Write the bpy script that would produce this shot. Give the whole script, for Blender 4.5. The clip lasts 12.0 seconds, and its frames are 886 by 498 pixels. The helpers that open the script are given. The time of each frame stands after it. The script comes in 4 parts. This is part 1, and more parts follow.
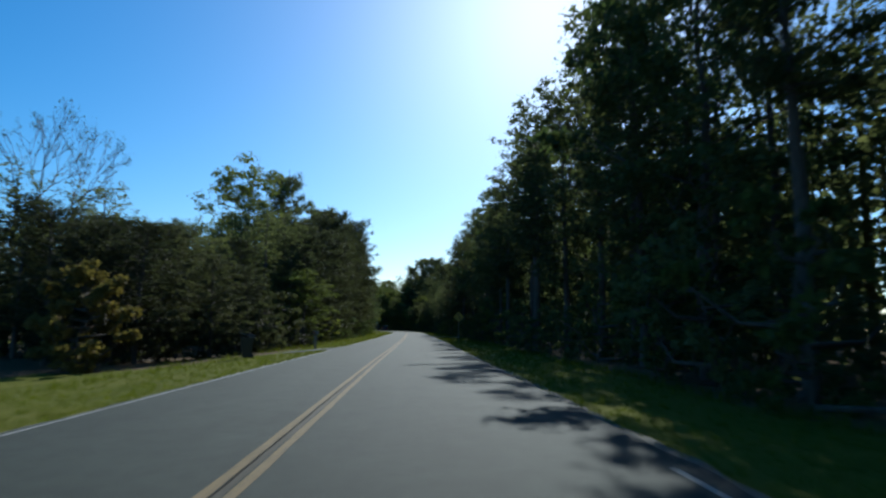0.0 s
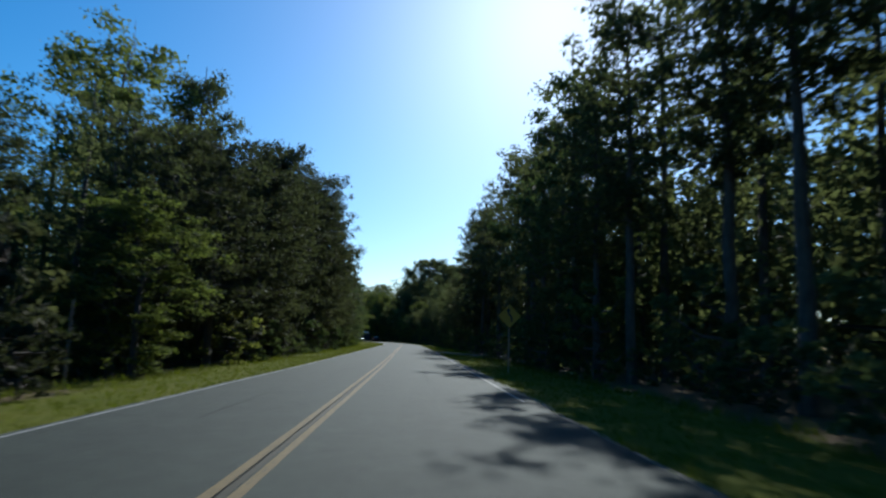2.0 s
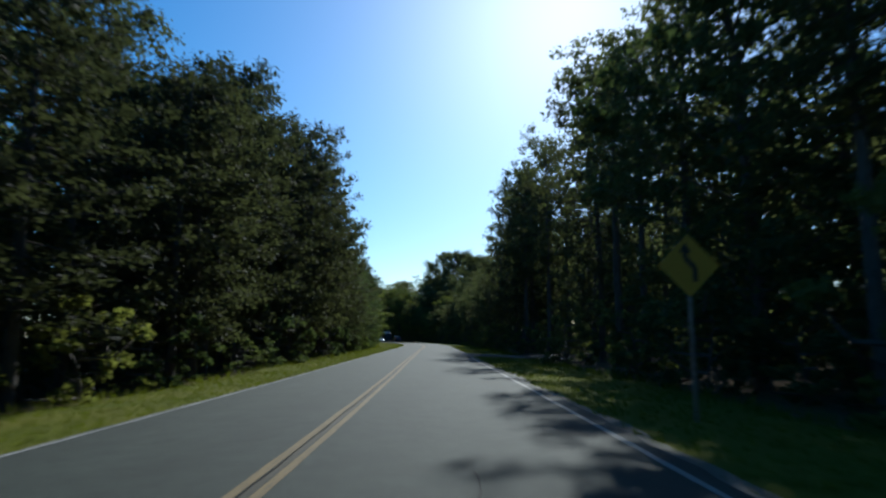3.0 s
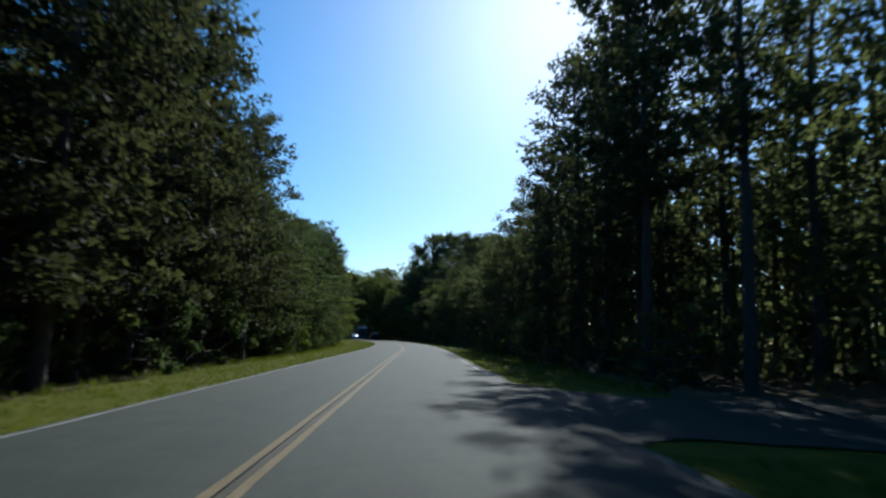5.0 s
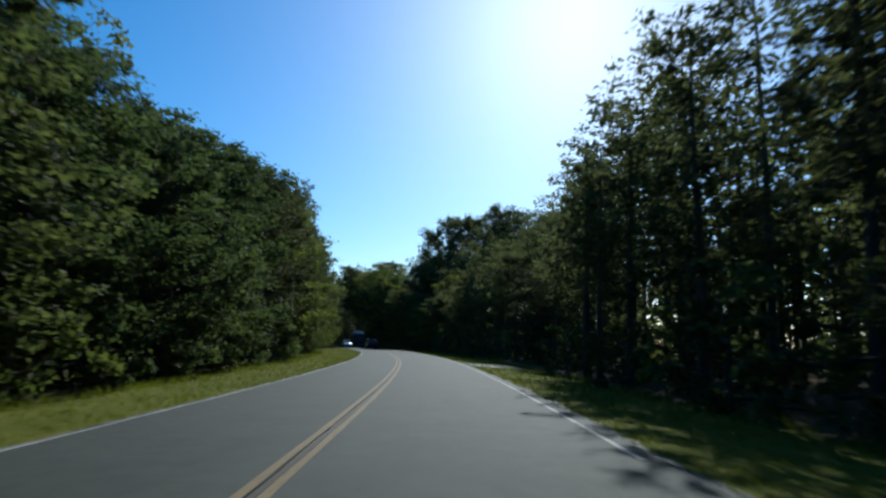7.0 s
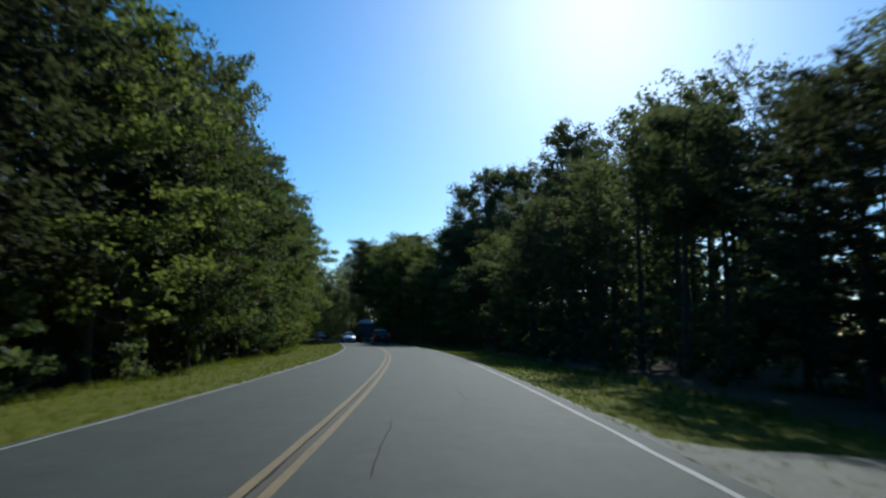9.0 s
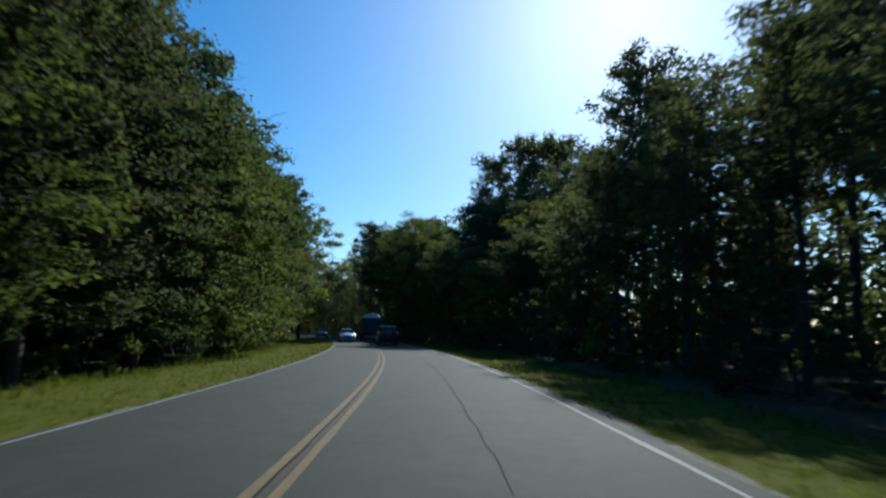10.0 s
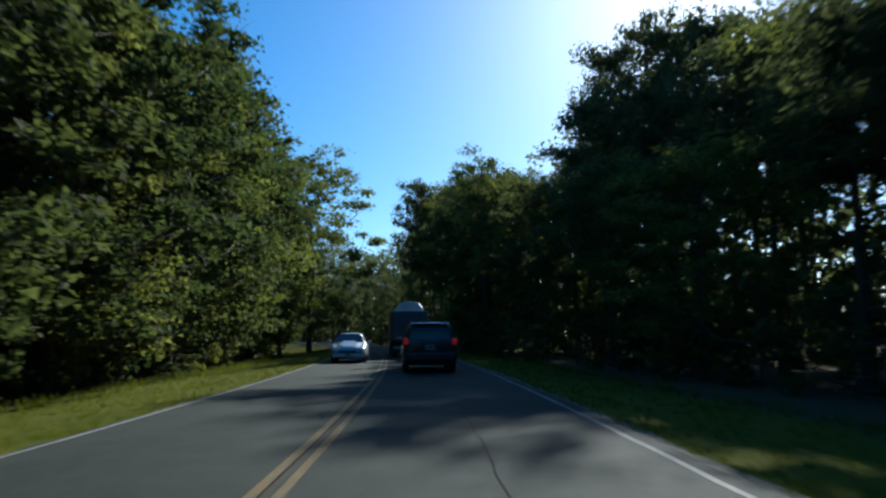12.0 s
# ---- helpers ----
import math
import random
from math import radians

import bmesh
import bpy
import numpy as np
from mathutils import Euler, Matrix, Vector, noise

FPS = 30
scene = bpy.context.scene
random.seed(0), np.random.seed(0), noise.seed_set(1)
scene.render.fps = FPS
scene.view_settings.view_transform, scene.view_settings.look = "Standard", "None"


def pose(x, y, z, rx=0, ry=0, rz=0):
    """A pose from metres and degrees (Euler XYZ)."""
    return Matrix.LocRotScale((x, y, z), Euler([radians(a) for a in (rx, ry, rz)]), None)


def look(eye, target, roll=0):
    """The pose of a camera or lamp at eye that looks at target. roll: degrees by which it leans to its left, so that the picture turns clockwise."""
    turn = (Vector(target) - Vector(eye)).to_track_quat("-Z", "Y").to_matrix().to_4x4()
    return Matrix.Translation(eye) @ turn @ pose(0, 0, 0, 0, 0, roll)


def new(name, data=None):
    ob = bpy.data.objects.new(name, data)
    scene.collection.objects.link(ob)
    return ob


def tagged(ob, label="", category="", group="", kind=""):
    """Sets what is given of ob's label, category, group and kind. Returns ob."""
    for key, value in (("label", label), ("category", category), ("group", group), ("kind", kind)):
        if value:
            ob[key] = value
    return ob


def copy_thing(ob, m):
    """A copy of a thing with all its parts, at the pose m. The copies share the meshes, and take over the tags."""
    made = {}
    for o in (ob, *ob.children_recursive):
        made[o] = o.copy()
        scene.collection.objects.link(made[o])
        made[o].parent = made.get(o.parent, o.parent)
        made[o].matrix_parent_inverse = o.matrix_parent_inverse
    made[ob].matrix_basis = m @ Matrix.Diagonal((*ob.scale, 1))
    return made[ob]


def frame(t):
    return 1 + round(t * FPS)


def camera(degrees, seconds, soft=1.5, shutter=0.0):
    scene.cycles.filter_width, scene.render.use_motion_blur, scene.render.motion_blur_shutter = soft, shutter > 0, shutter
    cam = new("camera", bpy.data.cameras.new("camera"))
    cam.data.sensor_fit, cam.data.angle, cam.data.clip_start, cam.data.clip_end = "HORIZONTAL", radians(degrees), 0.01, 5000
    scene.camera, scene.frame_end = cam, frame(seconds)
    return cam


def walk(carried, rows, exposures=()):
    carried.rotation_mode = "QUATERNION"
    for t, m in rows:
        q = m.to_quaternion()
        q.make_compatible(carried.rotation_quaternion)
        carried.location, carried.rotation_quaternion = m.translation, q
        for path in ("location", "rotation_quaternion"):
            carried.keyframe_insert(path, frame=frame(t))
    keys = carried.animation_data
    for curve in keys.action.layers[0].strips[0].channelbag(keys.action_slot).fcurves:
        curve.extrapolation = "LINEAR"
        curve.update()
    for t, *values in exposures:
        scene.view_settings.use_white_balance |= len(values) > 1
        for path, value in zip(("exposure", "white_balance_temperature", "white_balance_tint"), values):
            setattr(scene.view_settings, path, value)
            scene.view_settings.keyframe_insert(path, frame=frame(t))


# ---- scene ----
cam = camera(68.7, 12.0, 2.4, 0.35)
PATH = [
    (0.0, pose(1.33, 0.00, 1.25, 96.97, -0.65, -2.47)),
    (0.5, pose(1.38, 9.47, 1.25, 97.67, -0.51, -3.12)),
    (1.0, pose(1.39, 18.92, 1.25, 97.91, -1.25, -3.02)),
    (1.5, pose(1.35, 28.42, 1.25, 97.92, -1.70, -2.85)),
    (2.0, pose(1.41, 37.96, 1.25, 98.00, -1.98, -2.74)),
    (2.5, pose(1.48, 47.52, 1.25, 98.15, -1.47, -1.43)),
    (3.0, pose(1.61, 57.04, 1.25, 97.82, 0.23, -0.48)),
    (5.0, pose(1.40, 95.22, 1.25, 97.69, -1.46, -1.77)),
    (5.5, pose(1.39, 104.76, 1.25, 97.73, -0.76, -0.95)),
    (6.0, pose(1.30, 114.30, 1.25, 97.19, -0.72, -0.49)),
    (6.5, pose(1.21, 123.86, 1.25, 97.80, -1.07, -0.78)),
    (7.0, pose(1.14, 133.44, 1.25, 98.29, -1.38, -0.69)),
    (9.0, pose(0.43, 171.76, 1.25, 97.53, -0.56, 2.18)),
    (9.5, pose(-0.23, 181.31, 1.25, 97.23, -1.24, 2.73)),
    (10.0, pose(-1.01, 190.83, 1.25, 97.37, -1.29, 3.74)),
    (10.5, pose(-1.96, 200.30, 1.25, 97.39, -0.49, 5.32)),
    (11.0, pose(-2.92, 209.80, 1.25, 97.68, -1.75, 5.65)),
    (11.5, pose(-4.32, 219.22, 1.25, 97.75, -0.66, 7.61)),
    (12.0, pose(-5.76, 228.53, 1.25, 97.71, -0.02, 9.55)),
]
walk(cam, PATH, ((0.0, 0.58, 5700, 4), (9.0, 0.58, 5700, 4), (11.0, 0.62, 5800, 4), (12.0, 0.86, 5850, 4)))

# ---- world, sun, exposure ----
SUN_AZ, SUN_EL = radians(12.5), radians(30.2)
SUN_DIR = Vector((math.sin(SUN_AZ) * math.cos(SUN_EL), math.cos(SUN_AZ) * math.cos(SUN_EL), math.sin(SUN_EL)))
world = bpy.data.worlds.new("world")
scene.world = world
world.use_nodes = True
wn = world.node_tree
sky = wn.nodes.new("ShaderNodeTexSky")
sky.sky_type = "NISHITA"
sky.sun_disc = False
sky.sun_elevation, sky.sun_rotation = SUN_EL, SUN_AZ
sky.altitude, sky.air_density, sky.dust_density, sky.ozone_density = 100, 1.0, 0.6, 5.0
deep = wn.nodes.new("ShaderNodeHueSaturation")
deep.inputs["Saturation"].default_value = 1.3
deep.inputs["Hue"].default_value = 0.494
wn.links.new(sky.outputs["Color"], deep.inputs["Color"])
wn.links.new(deep.outputs["Color"], wn.nodes["Background"].inputs["Color"])
wn.nodes["Background"].inputs["Strength"].default_value = 0.08
sun = new("sun", bpy.data.lights.new("sun", "SUN"))
sun.data.energy, sun.data.angle, sun.data.color = 4.0, radians(0.53), (1.0, 0.95, 0.86)
sun.matrix_world = look(SUN_DIR * 400, (0, 0, 0))


# ---- materials ----
class Mat:
    """A small builder for node materials."""

    def __init__(self, name):
        self.m = bpy.data.materials.new(name)
        self.m.use_nodes = True
        self.t = self.m.node_tree
        self.b = self.t.nodes["Principled BSDF"]

    def node(self, kind, **ins):
        n = self.t.nodes.new(kind)
        for k, v in ins.items():
            n.inputs[k.replace("_", " ")].default_value = v
        return n

    def link(self, a, b):
        self.t.links.new(a, b)

    def noise(self, scale, detail=4.0, rough=0.6, coord="Object", stretch=None):
        tc = self.node("ShaderNodeTexCoord")
        src = tc.outputs[coord]
        if stretch:
            mp = self.node("ShaderNodeMapping")
            mp.inputs["Scale"].default_value = stretch
            self.link(src, mp.inputs["Vector"])
            src = mp.outputs["Vector"]
        n = self.node("ShaderNodeTexNoise", Scale=scale, Detail=detail, Roughness=rough)
        self.link(src, n.inputs["Vector"])
        return n.outputs["Fac"]

    def ramp(self, fac, *stops):
        r = self.node("ShaderNodeValToRGB")
        e = r.color_ramp.elements
        while len(e) < len(stops):
            e.new(0.5)
        for el, (p, c) in zip(e, stops):
            el.position, el.color = p, (*c, 1)
        self.link(fac, r.inputs["Fac"])
        return r.outputs["Color"]

    def mix(self, fac, a, b, mode="MIX"):
        n = self.node("ShaderNodeMix")
        n.data_type, n.blend_type = "RGBA", mode
        for src, i in ((fac, 0), (a, 6), (b, 7)):
            if isinstance(src, (int, float)):
                n.inputs[i].default_value = src
            elif isinstance(src, tuple):
                n.inputs[i].default_value = (*src, 1)
            else:
                self.link(src, n.inputs[i])
        return n.outputs[2]

    def bump(self, fac, strength=0.3, dist=0.02):
        n = self.node("ShaderNodeBump", Strength=strength, Distance=dist)
        self.link(fac, n.inputs["Height"])
        self.link(n.outputs["Normal"], self.b.inputs["Normal"])

    def set(self, col=None, rough=0.7, metal=0.0, spec=0.5):
        if isinstance(col, tuple):
            self.b.inputs["Base Color"].default_value = (*col, 1)
        elif col is not None:
            self.link(col, self.b.inputs["Base Color"])
        self.b.inputs["Roughness"].default_value = rough
        self.b.inputs["Metallic"].default_value = metal
        self.b.inputs["Specular IOR Level"].default_value = spec
        return self


def leaf_mat(name, dark, mid, light, trans):
    """Leaves: colour varies from tree to tree and from leaf to leaf, and light passes through them."""
    k = Mat(name)
    oi = k.node("ShaderNodeObjectInfo")
    ge = k.node("ShaderNodeNewGeometry")
    add = k.node("ShaderNodeMath")
    add.operation = "MULTIPLY_ADD"
    k.link(oi.outputs["Random"], add.inputs[0])
    add.inputs[1].default_value = 0.7
    half = k.node("ShaderNodeMath")
    half.operation = "MULTIPLY"
    k.link(ge.outputs["Random Per Island"], half.inputs[0])
    half.inputs[1].default_value = 0.3
    k.link(half.outputs[0], add.inputs[2])
    col = k.ramp(add.outputs[0], (0.1, dark), (0.5, mid), (0.95, light))
    fleck = k.noise(5.5, 4, 0.75)
    col = k.mix(0.85, col, k.ramp(fleck, (0.36, (0.62, 0.64, 0.62)), (0.62, (1.3, 1.26, 1.18))), "MULTIPLY")
    k.set(col, 0.75, 0, 0.09)
    k.bump(fleck, 0.9, 0.12)
    tr = k.node("ShaderNodeBsdfTranslucent")
    tint = k.mix(1.0, col, (1.1, 1.25, 0.7), "MULTIPLY")
    k.link(tint, tr.inputs["Color"])
    mx = k.node("ShaderNodeMixShader")
    mx.inputs[0].default_value = trans
    k.link(k.b.outputs[0], mx.inputs[1])
    k.link(tr.outputs[0], mx.inputs[2])
    k.link(mx.outputs[0], k.t.nodes["Material Output"].inputs["Surface"])
    return k.m


M = {}
M["pine_leaf"] = leaf_mat("pine_needles", (0.058, 0.062, 0.039), (0.086, 0.090, 0.053), (0.120, 0.119, 0.068), 0.62)
# darker copy of the pine needles: the wood's shade is put into the colour
M["shaded_leaf"] = leaf_mat("shaded_pine_needles", (0.036, 0.038, 0.026), (0.054, 0.056, 0.036), (0.082, 0.080, 0.048), 0.42)
M["oak_leaf"] = leaf_mat("broad_leaves", (0.054, 0.070, 0.036), (0.078, 0.098, 0.047), (0.120, 0.130, 0.060), 0.42)
M["gold_leaf"] = leaf_mat("pale_leaves", (0.072, 0.088, 0.03), (0.115, 0.128, 0.044), (0.19, 0.182, 0.064), 0.48)
M["rust_leaf"] = leaf_mat("rusty_leaves", (0.066, 0.062, 0.026), (0.12, 0.098, 0.038), (0.19, 0.135, 0.05), 0.42)
M["grass_blade"] = leaf_mat("grass_blades", (0.058, 0.072, 0.008), (0.10, 0.115, 0.012), (0.16, 0.15, 0.024), 0.4)

k = Mat("bark")
n = k.noise(9, 6, 0.7, stretch=(1, 1, 0.25))
k.set(k.ramp(n, (0.3, (0.030, 0.024, 0.020)), (0.7, (0.105, 0.084, 0.068))), 0.9)
k.bump(n, 0.7, 0.03)
M["bark"] = k.m

k = Mat("asphalt")
fine = k.noise(160, 3, 0.7)
mid = k.noise(3.2, 9, 0.72)
track = k.noise(0.55, 4, 0.55, stretch=(1.0, 0.06, 1.0))
c = k.ramp(fine, (0.3, (0.020, 0.025, 0.020)), (0.55, (0.037, 0.045, 0.037)), (0.75, (0.076, 0.085, 0.071)))
c = k.mix(0.55, c, k.ramp(mid, (0.34, (0.6, 0.6, 0.61)), (0.66, (1.2, 1.19, 1.15))), "MULTIPLY")
c = k.mix(0.7, c, k.ramp(track, (0.35, (0.78, 0.78, 0.79)), (0.65, (1.12, 1.12, 1.1))), "MULTIPLY")
patch = k.noise(0.9, 6, 0.68)
c = k.mix(0.45, c, k.ramp(patch, (0.38, (0.74, 0.76, 0.74)), (0.6, (1.1, 1.11, 1.08))), "MULTIPLY")
chip = k.noise(46, 2, 0.5)
c = k.mix(k.ramp(chip, (0.70, (0, 0, 0)), (0.76, (1, 1, 1))), c, (0.17, 0.17, 0.155))
k.set(c, 0.85, 0, 0.12)
k.bump(fine, 0.5, 0.006)
M["asphalt"] = k.m


def paint(name, col, worn):
    k = Mat(name)
    a = k.noise(14, 6, 0.75)
    b = k.noise(1.3, 3, 0.6)
    c = k.mix(k.ramp(a, (0.47, (1, 1, 1)), (0.66, (0, 0, 0))), worn, col)
    c = k.mix(0.5, c, k.ramp(b, (0.3, (0.75, 0.74, 0.7)), (0.7, (1.1, 1.1, 1.1))), "MULTIPLY")
    k.set(c, 0.8, 0, 0.1)
    return k.m


M["yellow"] = paint("yellow_road_paint", (0.175, 0.125, 0.058), (0.075, 0.066, 0.044))
M["white_line"] = paint("white_road_paint", (0.26, 0.26, 0.245), (0.10, 0.10, 0.09))
M["worn_strip"] = paint("dusty_worn_asphalt", (0.058, 0.050, 0.034), (0.030, 0.029, 0.022))
M["crack"] = Mat("tar_crack").set((0.026, 0.025, 0.023), 0.95, 0, 0.02).m

k = Mat("verge_ground")
at = k.node("ShaderNodeAttribute")
at.attribute_name = "litter"
edge = k.noise(0.6, 5, 0.65)
sm = k.node("ShaderNodeMath")
sm.operation = "ADD"
k.link(at.outputs["Fac"], sm.inputs[0])
k.link(edge, sm.inputs[1])
fac = k.ramp(sm.outputs[0], (0.72, (0, 0, 0)), (0.95, (1, 1, 1)))
g1, g2 = k.noise(5, 6, 0.7), k.noise(0.35, 4, 0.6)
grass = k.mix(0.5, k.ramp(g1, (0.3, (0.055, 0.066, 0.008)), (0.7, (0.115, 0.125, 0.016))),
              k.ramp(g2, (0.3, (0.066, 0.080, 0.009)), (0.7, (0.15, 0.13, 0.030))))
litter = k.ramp(k.noise(7, 6, 0.7), (0.3, (0.05, 0.037, 0.024)), (0.7, (0.16, 0.118, 0.073)))
k.set(k.mix(fac, grass, litter), 1.0, 0, 0.03)
k.bump(g1, 0.8, 0.08)
M["ground"] = k.m

k = Mat("sandy_gravel")
n = k.noise(60, 5, 0.8)
m2 = k.noise(1.1, 4, 0.6)
k.set(k.mix(0.5, k.ramp(n, (0.3, (0.05, 0.047, 0.036)), (0.7, (0.14, 0.13, 0.10))), k.ramp(m2, (0.3, (0.055, 0.056, 0.036)), (0.7, (0.13, 0.12, 0.085)))), 0.95)
k.bump(n, 0.6, 0.02)
M["gravel"] = k.m


def plain(name, col, rough=0.5, metal=0.0, grime=0.25, scale=4.0):
    k = Mat(name)
    a = k.noise(scale, 5, 0.65)
    dark = tuple(v * (1 - grime) for v in col)
    k.set(k.ramp(a, (0.3, dark), (0.7, col)), rough, metal)
    rr = k.node("ShaderNodeMapRange")
    k.link(a, rr.inputs["Value"])
    rr.inputs["To Min"].default_value, rr.inputs["To Max"].default_value = rough * 0.8, min(1, rough * 1.25)
    k.link(rr.outputs[0], k.b.inputs["Roughness"])
    return k.m


M["van_paint"] = plain("dark_maroon_paint", (0.035, 0.022, 0.026), 0.25)
M["truck_paint"] = plain("navy_truck_paint", (0.03, 0.035, 0.05), 0.4)
M["white_paint"] = plain("white_car_paint", (0.72, 0.73, 0.74), 0.25, 0, 0.12)
M["dark_glass"] = plain("tinted_glass", (0.012, 0.013, 0.015), 0.08, 0, 0.1)
M["rubber"] = plain("tyre_rubber", (0.022, 0.022, 0.022), 0.85)
M["black_plastic"] = plain("black_plastic", (0.025, 0.026, 0.027), 0.55)
M["chrome"] = plain("chrome", (0.75, 0.76, 0.78), 0.15, 1.0, 0.1)
M["alloy"] = plain("wheel_alloy", (0.4, 0.4, 0.41), 0.35, 0.9, 0.2)
M["red_lens"] = plain("red_lamp_lens", (0.35, 0.012, 0.012), 0.15)
M["clear_lens"] = plain("clear_lamp_lens", (0.55, 0.57, 0.6), 0.1)
M["bin_plastic"] = plain("dark_green_bin_plastic", (0.018, 0.024, 0.026), 0.3)
M["bin_lid"] = plain("glossy_bin_lid", (0.03, 0.036, 0.038), 0.16)
M["galv"] = plain("galvanised_steel", (0.28, 0.29, 0.30), 0.28, 0.8, 0.25, 9)
M["post_white"] = plain("weathered_white_post", (0.2, 0.195, 0.185), 0.85, 0, 0.4, 8)
M["sign_yellow"] = plain("yellow_sign_sheeting", (0.50, 0.24, 0.02), 0.5, 0, 0.15)
M["sign_black"] = plain("black_sign_print", (0.02, 0.02, 0.02), 0.5)
M["plate"] = plain("plate_white", (0.22, 0.22, 0.22), 0.6)
M["silver_paint"] = plain("pale_blue_grey_paint", (0.40, 0.44, 0.47), 0.25, 0.3, 0.12)
k = Mat("lit_brake_lamp").set((0.4, 0.01, 0.01), 0.2)
k.b.inputs["Emission Color"].default_value = (1.0, 0.03, 0.03, 1)
k.b.inputs["Emission Strength"].default_value = 0.05
M["brake_lamp"] = k.m


# ---- mesh helpers ----
def ob_from(name, verts, faces, mat, parent=None, label=""):
    me = bpy.data.meshes.new(name)
    me.from_pydata(verts, [], faces)
    me.materials.append(mat)
    ob = new(name, me)
    if parent:
        ob.parent = parent
    if label:
        ob["label"] = label
    return ob


def part(name, bm, mat, parent=None, label=""):
    me = bpy.data.meshes.new(name)
    bm.to_mesh(me)
    bm.free()
    me.materials.append(mat)
    ob = new(name, me)
    if parent:
        ob.parent = parent
    if label:
        ob["label"] = label
    return ob


def smooth(ob):
    for p in ob.data.polygons:
        p.use_smooth = True
    return ob


def box(bm, x0, x1, y0, y1, z0, z1, bev=0.0):
    r = bmesh.ops.create_cube(bm, size=1, matrix=Matrix.Translation(((x0 + x1) / 2, (y0 + y1) / 2, (z0 + z1) / 2)) @ Matrix.Diagonal((x1 - x0, y1 - y0, z1 - z0, 1)))
    if bev:
        es = {e for v in r["verts"] for e in v.link_edges}
        bmesh.ops.bevel(bm, geom=list(es), offset=bev, segments=2, affect="EDGES", profile=0.5)
    return bm


def cyl(bm, p, q, r0, r1=None, seg=12):
    p, q = Vector(p), Vector(q)
    d = q - p
    m = Matrix.Translation((p + q) / 2) @ d.to_track_quat("Z", "Y").to_matrix().to_4x4()
    bmesh.ops.create_cone(bm, cap_ends=True, segments=seg, radius1=r0, radius2=r0 if r1 is None else r1, depth=d.length, matrix=m)
    return bm


def empty(name, m, label, category, group=""):
    e = new(name)
    e.matrix_basis = m
    return tagged(e, label, category, group)


def tube(vs, fs, pts, radii, seg=6):
    """Adds a tapered tube along pts to the lists."""
    base = len(vs)
    for i, p in enumerate(pts):
        d = (pts[min(i + 1, len(pts) - 1)] - pts[max(i - 1, 0)]).normalized()
        a = d.orthogonal().normalized()
        b = d.cross(a)
        for s in range(seg):
            w = 2 * math.pi * s / seg
            vs.append(p + (a * math.cos(w) + b * math.sin(w)) * radii[i])
    for i in range(len(pts) - 1):
        for s in range(seg):
            u, v = base + i * seg + s, base + i * seg + (s + 1) % seg
            fs.append((u, v, v + seg, u + seg))
    fs.append(tuple(base + (len(pts) - 1) * seg + s for s in range(seg)))


# ---- the road's line ----
KNOT_Y = (23.9, 24.4, 44.4, 64.4, 84.4, 104.4, 124.4, 144.4, 164.4, 184.4, 204.4, 224.4, 244.4, 264.4, 300, 340, 380, 420)
KNOT_S = (0, 0.007, 0.004, 0.002, -0.008, -0.005, -0.006, -0.001, -0.034, -0.073, -0.11, -0.171, -0.219, -0.266, -0.40, -0.58, -0.75, -0.8)
GRID_Y = np.arange(-400, 3201, 1.0)
GRID_S = np.interp(GRID_Y, KNOT_Y, KNOT_S)
GRID_X = np.concatenate([[0], np.cumsum((GRID_S[1:] + GRID_S[:-1]) / 2)])
GRID_X -= np.interp(44.4, GRID_Y, GRID_X)


def centre(y):
    return float(np.interp(y, GRID_Y, GRID_X))


def slope(y):
    return float(np.interp(y, KNOT_Y, KNOT_S))


def heading(y):
    return -math.degrees(math.atan(slope(y)))


def at_road(o, y, z=0.0):
    """The point o metres right of the yellow line, level with y."""
    s = slope(y)
    n = math.hypot(1, s)
    return Vector((centre(y) + o / n, y - o * s / n, z))


def height(o, y):
    """The lie of the land beside the road."""
    if o < -3.4:
        d = -3.4 - o
        z = -0.05 - 0.095 * min(d, 10) - 0.004 * max(0, min(d - 10, 60))
    elif o > 4.1:
        d = o - 4.1
        z = -0.05 - 0.055 * min(d, 5) + 0.004 * max(0, min(d - 8, 80))
    else:
        return -0.05
    w = min(1, d / 5)
    return z + w * 0.12 * noise.noise(Vector((o * 0.15, y * 0.12, 3.1))) + w * 0.04 * noise.noise(Vector((o * 0.7, y * 0.6, 9.1)))


def lie(x, y):
    return height(x - centre(y), y)


